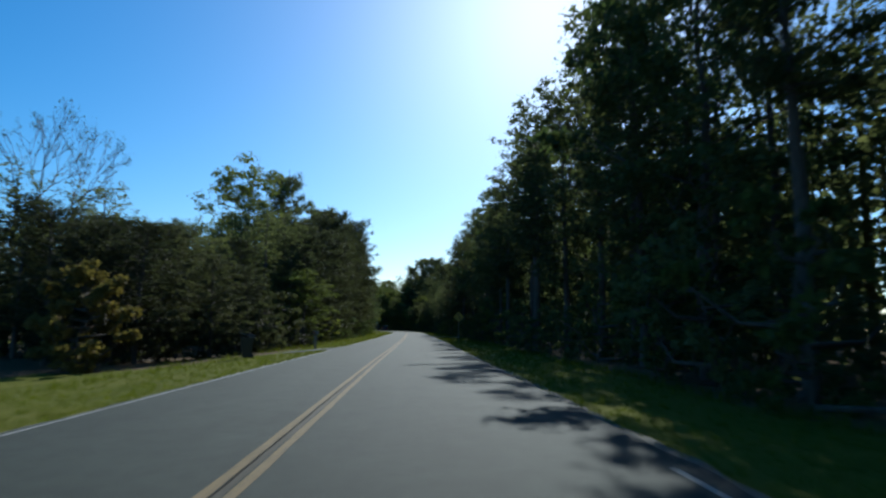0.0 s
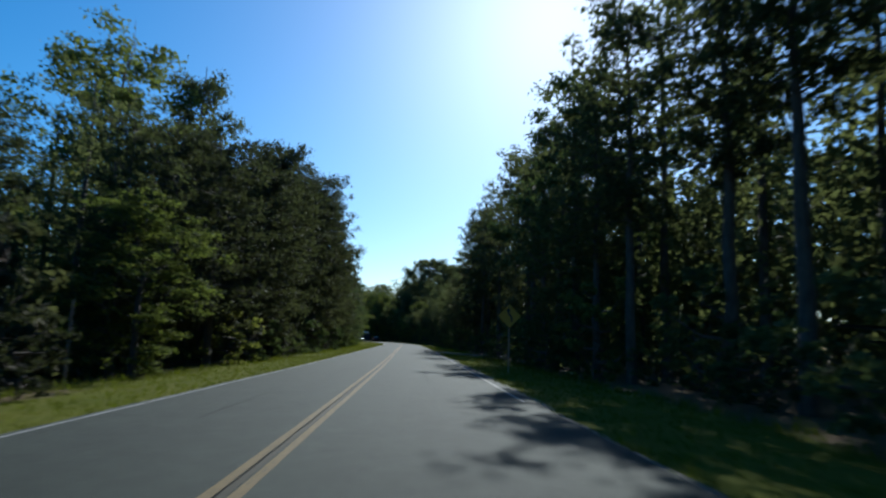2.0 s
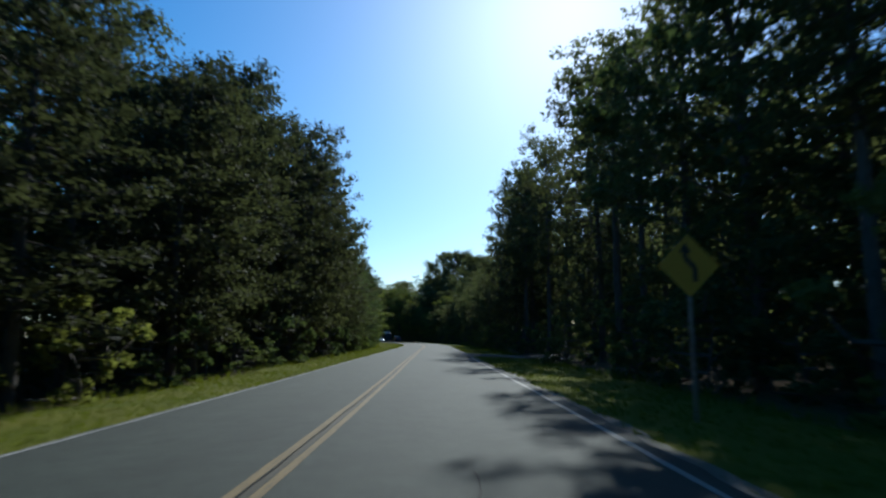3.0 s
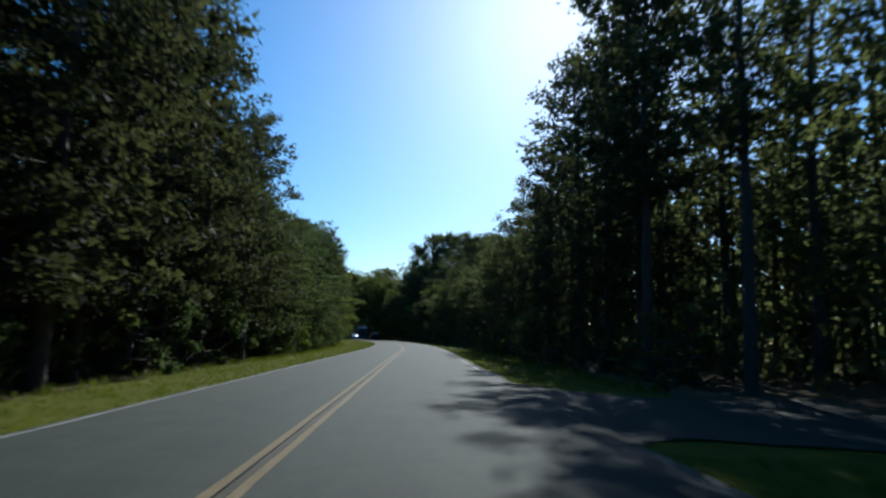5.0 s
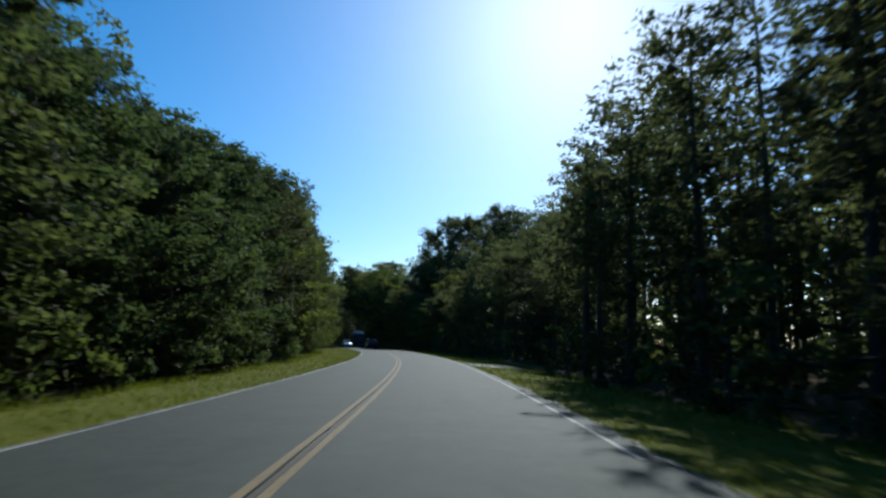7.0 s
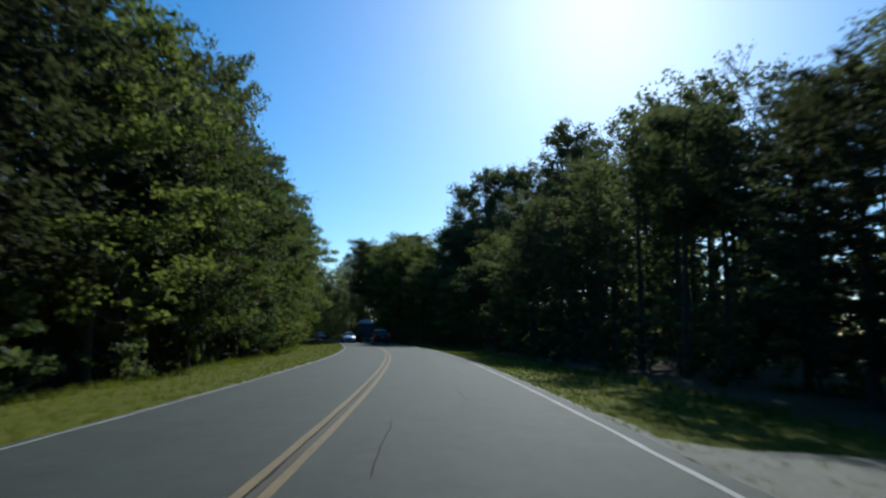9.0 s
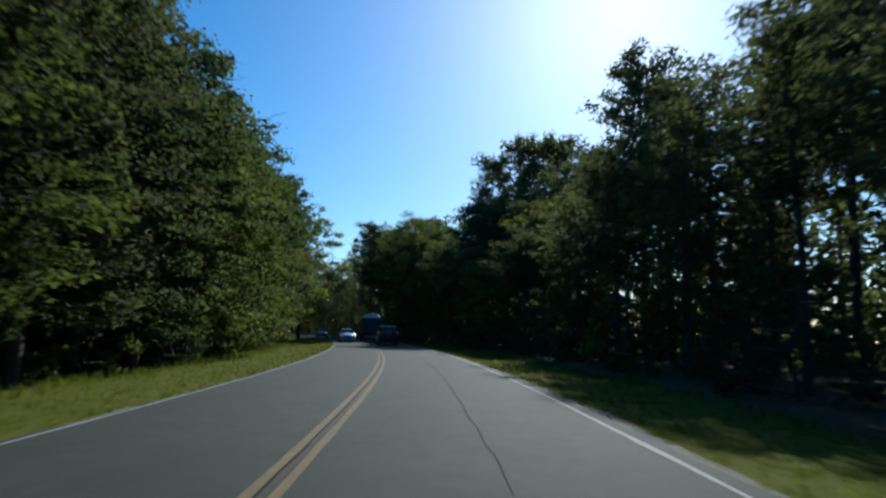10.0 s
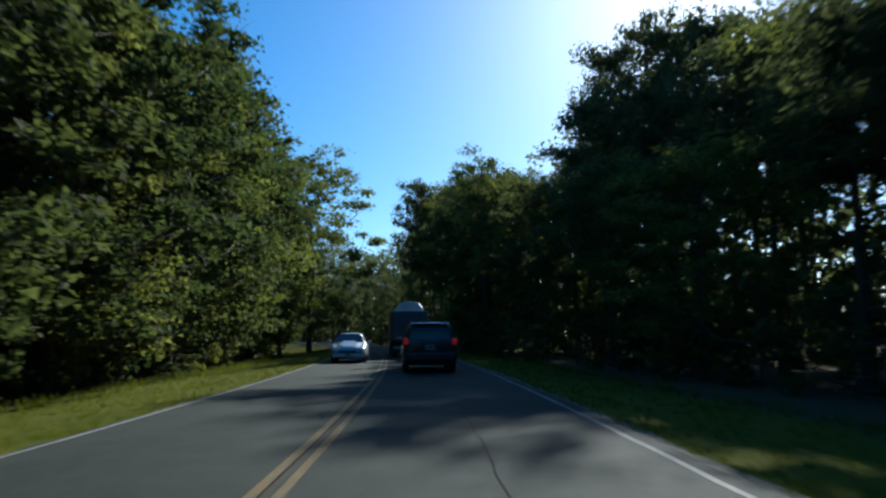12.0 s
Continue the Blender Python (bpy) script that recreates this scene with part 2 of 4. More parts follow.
# ---- ground, road ----
def make_ground():
    os_ = [-3000, -1200, -500, -200, -100, -60, -45, -35, -28, -24] + [-20 + 0.8 * i for i in range(20)] + [-4.2, -3.8, -3.5, -3.3]
    os_ = [o for o in os_ if o <= -3.3]
    os_ = sorted(set(os_)) + [0, 3.9, 4.15, 4.5] + [5 + 0.8 * i for i in range(20)] + [24, 30, 40, 60, 100, 200, 500, 1200, 3000]
    ys = [-400, -200, -100] + [-60 + 2.0 * i for i in range(220)] + [390, 420, 480, 560, 700, 900, 1300, 2000, 3200]
    vs, fs, lit = [], [], []
    for y in ys:
        left = 15.5 if y < 31 else 9.4 if y < 39 else 7.4 if y < 57 else 11.0 if y < 74 else 8.6 if y < 132 else 10.4
        for o in os_:
            vs.append((centre(y) + o, y, height(o, y)))
            lit.append(max(0.0, min(1.0, (-o - left) / 2.5 + 0.4 if o < 0 else (o - 8.8) / 2.5 + 0.4)))
    w = len(os_)
    for i in range(len(ys) - 1):
        for j in range(w - 1):
            a = i * w + j
            fs.append((a, a + 1, a + w + 1, a + w))
    ob = smooth(ob_from("ground", vs, fs, M["ground"]))
    at = ob.data.attributes.new("litter", "FLOAT", "POINT")
    at.data.foreach_set("value", lit)
    tagged(ob, "mown grass verges giving way to brown leaf litter under trees", "ground", "", "structure")


def strip(name, o0, o1, y0, y1, z, mat, step=1.0, ragged=0.0, seed=0.0, thick=0.0, twin=False):
    """A strip along the road between two offsets."""
    vs, fs = [], []
    n = max(2, int((y1 - y0) / step) + 1)
    for i in range(n):
        y = y0 + (y1 - y0) * i / (n - 1)
        a = o0 + ragged * noise.noise(Vector((y * 0.9, seed, 0.3))) + 0.5 * ragged * noise.noise(Vector((y * 3.1, seed, 4.3)))
        b = o1 + ragged * noise.noise(Vector((y * 0.9, seed, 7.3))) + 0.5 * ragged * noise.noise(Vector((y * 3.3, seed, 8.3)))
        if twin:
            b = a + (o1 - o0) * (0.6 + 0.8 * abs(noise.noise(Vector((y * 2.3, seed, 5.5)))))
        row = [at_road(a, y, z), at_road(b, y, z)]
        if thick:
            row = [at_road(a - 0.04, y, z - thick), *row, at_road(b + 0.04, y, z - thick)]
        vs += row
    w = 4 if thick else 2
    for i in range(n - 1):
        for j in range(w - 1):
            a = i * w + j
            fs.append((a, a + 1, a + w + 1, a + w))
    return ob_from(name, vs, fs, mat)


def make_road():
    road = strip("road", -3.25, 4.08, -120, 620, 0.0, M["asphalt"], 0.5, 0.10, 1.0, 0.09)
    tagged(road, "worn grey asphalt two-lane country road", "road", "", "structure")
    for o in (-0.108, 0.108):
        s = strip("yellow_line", o - 0.05, o + 0.05, -100, 600, 0.004, M["yellow"], 0.5, 0.012, o * 9)
        s.parent = road
    for o, spans in ((-3.15, ((-100, 35.8), (43.2, 600))), (3.82, ((-100, 6), (52, 99), (117, 136), (141, 600)))):
        for y0, y1 in spans:
            half = 0.032 if o < 0 else 0.042
            s = strip("white_line", o - half, o + half, y0, y1, 0.004, M["white_line"], 0.5, 0.02, o + y0)
            s.parent = road
    for i, (o0, o1) in enumerate(((-3.44, -3.19), (4.04, 4.34))):
        vs, fs = [], []
        for j in range(1000):
            y = -40 + 0.36 * j
            wob = (0.07 if i == 0 else 0.16) * noise.noise(Vector((y * 0.35, i * 7.0, 1.7))) + 0.07 * noise.noise(Vector((y * 1.9, i * 7.0, 5.7)))
            outer = o0 + wob if i == 0 else o1 + wob
            inner = o1 if i == 0 else o0
            a, b = (outer, inner) if i == 0 else (inner, outer)
            pa, pb = at_road(a, y), at_road(b, y)
            pa.z, pb.z = (lie(pa.x, pa.y) + 0.012, -0.022) if i == 0 else (-0.022, lie(pb.x, pb.y) + 0.012)
            vs += [pa, pb]
        fs = [(2 * j, 2 * j + 1, 2 * j + 3, 2 * j + 2) for j in range(999)]
        tagged(ob_from("shoulder_%d" % (i + 1), vs, fs, M["gravel"]), "narrow dirt and gravel shoulder along the asphalt", "shoulder", "", "structure")
    rnd = random.Random(5)
    gap = strip("worn_strip", -0.044, 0.044, -100, 600, 0.0036, M["worn_strip"], 0.5, 0.012, 2.2)
    gap.parent = road
    seam = strip("crack", -0.044, -0.022, -60, 320, 0.0078, M["crack"], 0.3, 0.016, 3.3, 0.0, True)
    seam.parent = road
    for i in range(16):
        y, ln, o = rnd.uniform(0, 262), rnd.uniform(2, 7), rnd.choice((1.9, 2.0, 0.9, -1.5, 2.9)) + rnd.uniform(-0.25, 0.25)
        s = strip("crack", o - 0.007, o + 0.007, y, y + ln, 0.004, M["crack"], 0.2, 0.05, i * 1.7, 0.0, True)
        s.parent = road
    s = strip("crack", 1.93, 1.945, 196, 246, 0.004, M["crack"], 0.2, 0.045, 71.0, 0.0, True)
    s.parent = road


def make_drive(name, y0, y1, side, o_end, mat, label):
    """A drive that leaves the road, with flared corners."""
    vs, fs = [], []
    n, w = 24, 8
    for i in range(n + 1):
        u = i / n
        o = side * (3.28 if side < 0 else 4.12) + (o_end - side * 3.4) * u
        flare = 1.3 * math.exp(-u * n * 0.45)
        for j in range(w + 1):
            y = y0 - flare + (y1 - y0 + 2 * flare) * j / w + 0.18 * noise.noise(Vector((o * 0.8, j * 3.1, y0))) * (j in (0, w))
            p = at_road(o, y)
            p.z = max(lie(p.x, p.y) + 0.035, -0.02 if i == 0 else -9)
            vs.append(p)
    for i in range(n):
        for j in range(w):
            a = i * (w + 1) + j
            f = (a, a + 1, a + w + 2, a + w + 1)
            fs.append(f if side > 0 else f[::-1])
    tagged(ob_from(name, vs, fs, mat), label, "driveway", "", "structure")


make_ground()
make_road()
make_drive("driveway_1", 37.9, 41.6, -1, -6.6, M["asphalt"], "grey asphalt driveway mouth meeting the road edge")
make_drive("driveway_3", 172.5, 179.5, 1, 7.4, M["gravel"], "pale dusty gravel pull-off beside the asphalt")
make_drive("driveway_2", 104.6, 112.6, 1, 11, M["asphalt"], "grey asphalt side road mouth shaded by trees")


# ---- vegetation ----
def puff(rnd, sx, sy, sz):
    """A point in a soft ball, with no stragglers."""
    while True:
        g = Vector((rnd.gauss(0, 1), rnd.gauss(0, 1), rnd.gauss(0, 1)))
        if g.length < 2.1:
            return Vector((g.x * sx, g.y * sy, g.z * sz))


def shell(rnd, sx, sy, sz):
    """A point near the outside of a soft ball."""
    g = Vector((rnd.gauss(0, 1), rnd.gauss(0, 1), rnd.gauss(0.15, 1))).normalized() * min(1.25, 0.55 + 0.5 * rnd.random() + 0.1 * abs(rnd.gauss(0, 1)))
    return Vector((g.x * sx, g.y * sy, g.z * sz))


def inner(vs, fs, c, sx, sy, sz, rnd, count, most=0.3):
    """The close inner foliage of one clump: a few broad sprays."""
    leaf_sprays(vs, fs, [c + puff(rnd, 0.42 * sx, 0.42 * sy, 0.42 * sz) for _ in range(count)], rnd, min(most, 0.56 * (sx * sy * sz) ** (1 / 3)), 0.0, 0.46)


def leaf_sprays(vs, fs, pts, rnd, size, flat=0.3, thin=0.42):
    """One small pointed spray of leaves at each point."""
    for p in pts:
        a = Vector((rnd.gauss(0, 1), rnd.gauss(0, 1), rnd.gauss(0, 0.6) - flat)).normalized()
        b = a.cross(Vector((rnd.gauss(0, 1), rnd.gauss(0, 1), rnd.gauss(0, 1)))).normalized()
        s = size * rnd.uniform(0.6, 1.35)
        i = len(vs)
        vs += [p - a * s * 0.4 - b * s * thin, p - a * s * 0.3 + b * s * thin, p + a * s * 0.65]
        fs.append((i, i + 1, i + 2))


def tree_thing(name, label, category, trunk, crown, leaf):
    e = empty(name, Matrix(), label, category)
    smooth(ob_from("trunk", *trunk, M["bark"], e))
    if crown[0]:
        ob_from("crown", *crown, leaf, e)
    return e


def pine(seed, h=20.0, base=0.42, reach=3.4, limbs=58, tuft=15, size=0.25, label="tall dark pine with a bare trunk and clumped rounded crown", dome=0.0, leaf="pine_leaf", puffy=1.0):
    rnd = random.Random(seed)
    tv, tf, cv, cf = [], [], [], []
    lean = Vector((rnd.uniform(-0.7, 0.7), rnd.uniform(-0.7, 0.7), 0))
    axis = [Vector((0, 0, -0.4)) + Vector((0, 0, 0.95 * h + 0.4)) * (i / 10) + lean * (i / 10) ** 2 + Vector((rnd.uniform(-.06, .06), rnd.uniform(-.06, .06), 0)) for i in range(11)]
    tube(tv, tf, axis, [0.24 * (h / 20) * (1 - 0.9 * i / 10) + 0.015 for i in range(11)], 8)
    pts = []
    for i in range(limbs):
        t = (i + rnd.random()) / limbs
        u = base + (0.99 - 0.06 * dome - base) * t
        f = u * 10
        o = axis[min(int(f), 9)].lerp(axis[min(int(f) + 1, 10)], f - int(f))
        ln = reach * (0.42 + 0.66 * math.sin(math.pi * (0.14 + 0.74 * t))) * (1.06 - 0.34 * t) * rnd.uniform(0.5, 1.2)
        if dome:
            round_ln = reach * math.sqrt(1 - (max(0.0, t - 0.4) / 0.64) ** 2) * (0.62 + 0.38 * min(1, t / 0.3)) * rnd.uniform(0.55, 1.12)
            ln += dome * (round_ln - ln)
        w = i * 2.4 + rnd.uniform(-0.6, 0.6)
        d = Vector((math.cos(w), math.sin(w), rnd.uniform(-0.15, 0.25) + (0.7 - 0.35 * dome) * t * t))
        tip = o + d * ln
        mid = o.lerp(tip, 0.55) + Vector((0, 0, -0.07 * ln))
        if tuft > 8:
            tube(tv, tf, [o, mid, tip], [0.045, 0.028, 0.01], 3)
        for far in (0.5, 0.8, 1.0):
            c = o.lerp(mid, far / 0.55) if far < 0.55 else mid.lerp(tip, (far - 0.55) / 0.45)
            c = c + Vector((rnd.gauss(0, 0.25), rnd.gauss(0, 0.25), rnd.gauss(0.12, 0.1)))
            big = rnd.uniform(0.75, 1.3) * puffy
            inner(cv, cf, c, 0.62 * big, 0.62 * big, 0.38 * big, rnd, int(14 * puffy ** 2) if tuft > 8 else 7)
            for j in range(tuft):
                pts.append(c + shell(rnd, 0.70, 0.70, 0.45) * big)
        c = o.lerp(tip, rnd.uniform(0.15, 0.4))
        inner(cv, cf, c, 0.9, 0.9, 0.6, rnd, 7)
    leaf_sprays(cv, cf, pts, rnd, size, -0.4, 0.26)
    return tree_thing("pine_tree", label, "tree", (tv, tf), (cv, cf), M[leaf])


def broad(seed, h=16.0, reach=4.4, base=0.16, lobes=46, leaves=90, size=0.34, leaf="oak_leaf", label="dense green broadleaf tree at the wood's edge", name="broadleaf_tree", sparse=1.0, twigs=2, fill=14):
    rnd = random.Random(seed)
    tv, tf, cv, cf = [], [], [], []
    axis = [Vector((rnd.uniform(-.2, .2) * i / 4, rnd.uniform(-.2, .2) * i / 4, -0.4 + (0.86 * h + 0.4) * i / 8)) for i in range(9)]
    tube(tv, tf, axis, [0.2 * (h / 16) * (1 - 0.88 * i / 8) + 0.012 for i in range(9)], 8)
    for i in range(lobes):
        u = (i + rnd.random()) / lobes
        z = base + (1 - base) * u
        prof = math.sin(math.pi * (0.10 + 0.86 * u)) ** 0.6
        w = i * 2.4 + rnd.uniform(-0.6, 0.6)
        r = reach * prof * rnd.uniform(0.35, 1.0)
        c = Vector((math.cos(w) * r, math.sin(w) * r, z * h * 0.94))
        f = max(0.0, min(7.99, (z * 0.82 - 0.06) * 8 / 0.86))
        o = axis[int(f)].lerp(axis[int(f) + 1], f - int(f))
        mid = o.lerp(c, 0.55) + Vector((rnd.gauss(0, .2), rnd.gauss(0, .2), -0.25))
        tube(tv, tf, [o, mid, c], [0.05, 0.03, 0.01], 3)
        for _ in range(twigs):
            e = c + Vector((rnd.gauss(0, 1), rnd.gauss(0, 1), rnd.gauss(0.2, 0.7))) * 0.8
            tube(tv, tf, [mid.lerp(c, rnd.random()), e], [0.022, 0.006], 3)
        k3 = rnd.uniform(0.8, 1.4) * (h / 16) ** 0.75
        sq = Vector((1.5, 1.5, 0.85)) * k3
        lumps = [(c + puff(rnd, 0.5 * sq.x, 0.5 * sq.y, 0.5 * sq.z), rnd.uniform(0.75, 1.25)) for _ in range(5)]
        pts = []
        for j in range(int(leaves * sparse)):
            lump, big = lumps[j % 5]
            pts.append(lump + shell(rnd, 0.47 * sq.x, 0.47 * sq.y, 0.44 * sq.z) * big)
        leaf_sprays(cv, cf, pts, rnd, size)
        for lump, big in lumps:
            inner(cv, cf, lump, 0.44 * big * sq.x, 0.44 * big * sq.y, 0.42 * big * sq.z, rnd, 34 if fill > 5 else 9, 0.24 if fill > 5 else 0.3)
        for _ in range(fill // 5):
            inner(cv, cf, c.lerp(o, rnd.uniform(0.15, 0.75)), 0.4 * sq.x, 0.4 * sq.y, 0.45 * sq.z, rnd, 8)
    return tree_thing(name, label, "tree" if h > 5 else "shrub", (tv, tf), (cv, cf), M[leaf])


def bush(seed, h=2.6, reach=1.7, leaf="oak_leaf", label="leafy green shrub under the wood's edge", lobes=11, leaves=76):
    return broad(seed, h, reach, 0.03, lobes, leaves, 0.16, leaf, label, "shrub", 1.0, 0, 0)


def bare(seed, h=19.0):
    """A tree with forking limbs and only a few leaves left."""
    rnd = random.Random(seed)
    tv, tf, cv, cf = [], [], [], []
    ends = []

    def grow(p, d, ln, r, depth):
        q = p + d * ln
        mid = p.lerp(q, 0.5) + Vector((rnd.gauss(0, 1), rnd.gauss(0, 1), 0)) * ln * 0.05
        tube(tv, tf, [p, mid, q], [r, r * 0.85, r * 0.66], 6 if depth > 3 else 4)
        if depth == 0:
            ends.append(q)
            return
        for _ in range(2 if rnd.random() < 0.75 else 3):
            e = (d + Vector((rnd.gauss(0, 0.42), rnd.gauss(0, 0.42), rnd.gauss(0.08, 0.2)))).normalized()
            grow(q, e, ln * rnd.uniform(0.66, 0.9), r * 0.68, depth - 1)

    grow(Vector((0, 0, -0.4)), Vector((0.02, 0, 1)), h * 0.27, 0.27, 7)
    pts = [e + Vector((rnd.gauss(0, .25), rnd.gauss(0, .25), rnd.gauss(0, .2))) for e in ends for _ in range(3)]
    leaf_sprays(cv, cf, pts, rnd, 0.2)
    return tree_thing("bare_tree", "half-bare tree with thin forking limbs and sparse leaves", "tree", (tv, tf), (cv, cf), M["oak_leaf"])


KINDS = {
    "P": [(pine(11), 20.0), (pine(12, 20, 0.34, 3.8, 66), 20.0), (pine(13, 20, 0.5, 3.2, 52), 20.0), (pine(14, 20, 0.26, 3.6, 72), 20.0)],
    "O": [(broad(21, 16, 4.0, 0.14, 36, 150, 0.15), 16.0), (broad(22, 16, 4.4, 0.10, 38, 150, 0.15), 16.0), (broad(23, 16, 3.7, 0.06, 38, 150, 0.15), 16.0)],
    "G": [(broad(31, 16, 4.4, 0.14, 36, 160, 0.15, "gold_leaf", "pale green broadleaf tree with thinning leaves"), 16.0),
          (broad(32, 16, 4.2, 0.08, 38, 170, 0.15, "gold_leaf", "pale yellow-green broadleaf tree lit from behind"), 16.0)],
    "Q": [(pine(17, 20, 0.45, 4.0, 46, 34, 0.25, "tall pine with a broad rounded crown above a bare trunk", 1.0, "pine_leaf", 1.45), 20.0),
          (pine(18, 20, 0.55, 4.0, 40, 36, 0.25, "tall pine with a broad rounded crown above a bare trunk", 1.0, "pine_leaf", 1.5), 20.0)],
    # layered pines wear the needles with shade in their colour
    "D": [(pine(19, 20, 0.14, 4.5, 84, 18, 0.25, "dense pine with shade-darkened needles and layered boughs nearly to the ground", 0.6, "shaded_leaf"), 20.0),
          (pine(20, 20, 0.18, 4.2, 80, 18, 0.25, "dense pine with shade-darkened needles and layered boughs nearly to the ground", 0.6, "shaded_leaf"), 20.0)],
    "p": [(pine(15, 20, 0.2, 3.8, 42, 7, 0.34), 20.0), (pine(16, 20, 0.25, 3.6, 40, 7, 0.34), 20.0)],
    "o": [(broad(24, 16, 4.6, 0.08, 28, 36, 0.3, twigs=0, fill=5), 16.0), (broad(25, 16, 4.2, 0.05, 28, 36, 0.3, twigs=0, fill=5), 16.0)],
    "S": [(bush(41), 2.6), (bush(42, 2.6, 2.0), 2.6)],
    # shrubs coloured dark to stand for the shade under the trees
    "s": [(bush(45, 2.6, 1.9, "shaded_leaf", "evergreen shrub with the wood's shade put into its leaf colour"), 2.6)],
    "Y": [(bush(43, 2.6, 1.9, "gold_leaf", "pale green shrub catching sunlight"), 2.6)],
    "R": [(bush(44, 3.0, 1.9, "rust_leaf", "rusty brown and yellow shrub on the verge", 26, 210), 3.0)],
    "B": [(bare(51), 19.0)],
}
GROUPS = {"P": "roadside pines", "O": "roadside broadleaf trees", "G": "pale broadleaf trees", "Q": "broad-crowned pines", "D": "dense layered pines", "p": "pines inside the wood", "o": "broadleaf trees inside the wood",
          "S": "woodland shrubs", "s": "dark evergreen shrubs", "Y": "pale shrubs", "R": "", "B": ""}
for trees in KINDS.values():
    for i, (e, _) in enumerate(trees):
        trees[i] = (e, max(v.co.z for child in e.children for v in child.data.vertices))
used = set()
prand = random.Random(77)


def plant(kind, x, y, top, wide=1.0, pick=None):
    """Plants a tree of that kind whose tip stands at height top."""
    i = prand.randrange(len(KINDS[kind])) if pick is None else pick
    src, h = KINDS[kind][i]
    z = lie(x, y)
    s = (top - z) / h
    w = s ** 0.6 * wide * prand.uniform(0.92, 1.1)
    m = pose(x, y, z, 0, 0, prand.uniform(0, 360)) @ Matrix.Diagonal((w, w, s, 1))
    if (kind, i) in used:
        twin = copy_thing(src, m)
        twin.matrix_basis = m
        return twin
    used.add((kind, i))
    src.matrix_basis = m
    if GROUPS[kind]:
        src["group"] = GROUPS[kind]
    return src


# how high the wood stands, every 8 m along the road, for rows of trees that far from the yellow line
CANOPY = {1: {}, -1: {}}
CANOPY[1][10] = (16, 16, 15, 15, 15.5, 17, 18, 17.5, 16.5, 16, 16.5, 16.5, 17, 20, 19, 19.5, 18, 18, 14.5, 13, 12, 13, 9, 6, 7.5, 11, 11, 10, 9, 8.5, 8, 8, 8.5, 10, 12.5, 15, 18, 19.5, 21, 21.5, 20.5, 17.5, 17, 17.5, 18.5, 25, 26, 26, 26, 26, 26, 26, 26, 26)
CANOPY[1][14.5] = (22, 22, 22, 22, 22, 22, 22, 22, 22, 22, 22, 22, 21.5, 21.5, 22, 22, 22, 22, 22, 22, 21, 18, 17, 16, 8.5, 14.5, 16, 14, 13, 12, 12, 12.5, 13, 15, 17.5, 15.5, 16.5, 20.5, 21, 23, 23, 22.5, 20, 19.5, 18, 18.5, 22.5, 26, 26, 26, 26, 26, 26, 26)
CANOPY[1][20] = (22, 22, 22, 22, 22, 22, 22, 22, 22, 22, 22, 22, 22, 22, 22, 22, 22, 22, 22, 22, 22, 22, 22, 22, 16, 12, 19, 21, 21, 20, 17, 17, 19, 22, 24.5, 22.5, 21.5, 20, 21, 23.5, 22.5, 25, 24.5, 23.5, 21, 21.5, 21.5, 22, 27, 27, 27, 27, 27, 27)
CANOPY[1][27] = (22, 22, 22, 22, 22, 22, 22, 22, 22, 22, 22, 22, 22, 22, 22, 22, 22, 22, 22, 22, 22, 22, 22, 22, 22, 20, 16.5, 23, 26.5, 28, 26.5, 24.5, 23.5, 25, 27, 29.5, 29.5, 27.5, 24, 24.5, 25, 25, 25.5, 26.5, 25.5, 26.5, 24, 23.5, 24, 25, 27, 27, 27, 27)
CANOPY[1][36] = (22, 22, 22, 22, 22, 22, 22, 22, 22, 22, 22, 22, 22, 22, 22, 22, 22, 22, 22, 22, 22, 22, 22, 22, 22, 22, 22, 24, 20.5, 27, 28, 28, 28, 28, 29, 30, 30, 30, 30, 30, 30, 30, 27, 27, 27.5, 28.5, 27.5, 29, 26.5, 26, 27, 26.5, 27, 27)
CANOPY[-1][10.5] = (12, 12, 12, 9.5, 9, 6, 8, 7.5, 11.5, 13, 12.5, 14.5, 18.5, 19.5, 20.5, 21, 19.5, 16, 11.5, 10, 9, 12, 13.5, 14.5, 14.5, 14.5, 14.5, 14.5, 14.5, 15, 16, 17, 18, 19, 21, 21.5, 22, 22, 22, 22, 22, 22, 22, 22, 22, 22, 22, 22, 22, 22, 22, 22, 22, 22)
CANOPY[-1][15] = (12, 12, 12, 12, 11, 10, 8, 9.5, 11.5, 15, 16.5, 16.5, 18, 21.5, 22, 22, 22, 22, 20.5, 18, 15, 13, 14.5, 16.5, 18, 19.5, 20, 20.5, 21, 21, 21.5, 22, 22, 22, 22, 22, 22, 22, 22, 22, 22, 22, 22, 22, 22, 22, 22, 22, 22, 22, 22, 22, 22, 22)
CANOPY[-1][21] = (14, 14, 14, 14, 14, 13, 12, 10, 11.5, 13.5, 20, 22, 22, 22, 22, 22, 22, 22, 22, 22, 22, 22, 21, 18, 19.5, 22, 22, 22, 22, 22, 22, 22, 22, 22, 22, 22, 22, 22, 22, 22, 22, 22, 22, 22, 22, 22, 22, 22, 22, 22, 22, 22, 22, 22)
CANOPY[-1][28] = (15, 15, 15, 15, 15, 15, 15, 15, 14, 13.5, 15.5, 20, 22, 22, 22, 22, 22, 22, 22, 22, 22, 22, 22, 22, 22, 22, 22, 22, 22, 22, 22, 22, 22, 22, 22, 22, 22, 22, 22, 22, 22, 22, 22, 22, 22, 22, 22, 22, 22, 22, 22, 22, 22, 22)


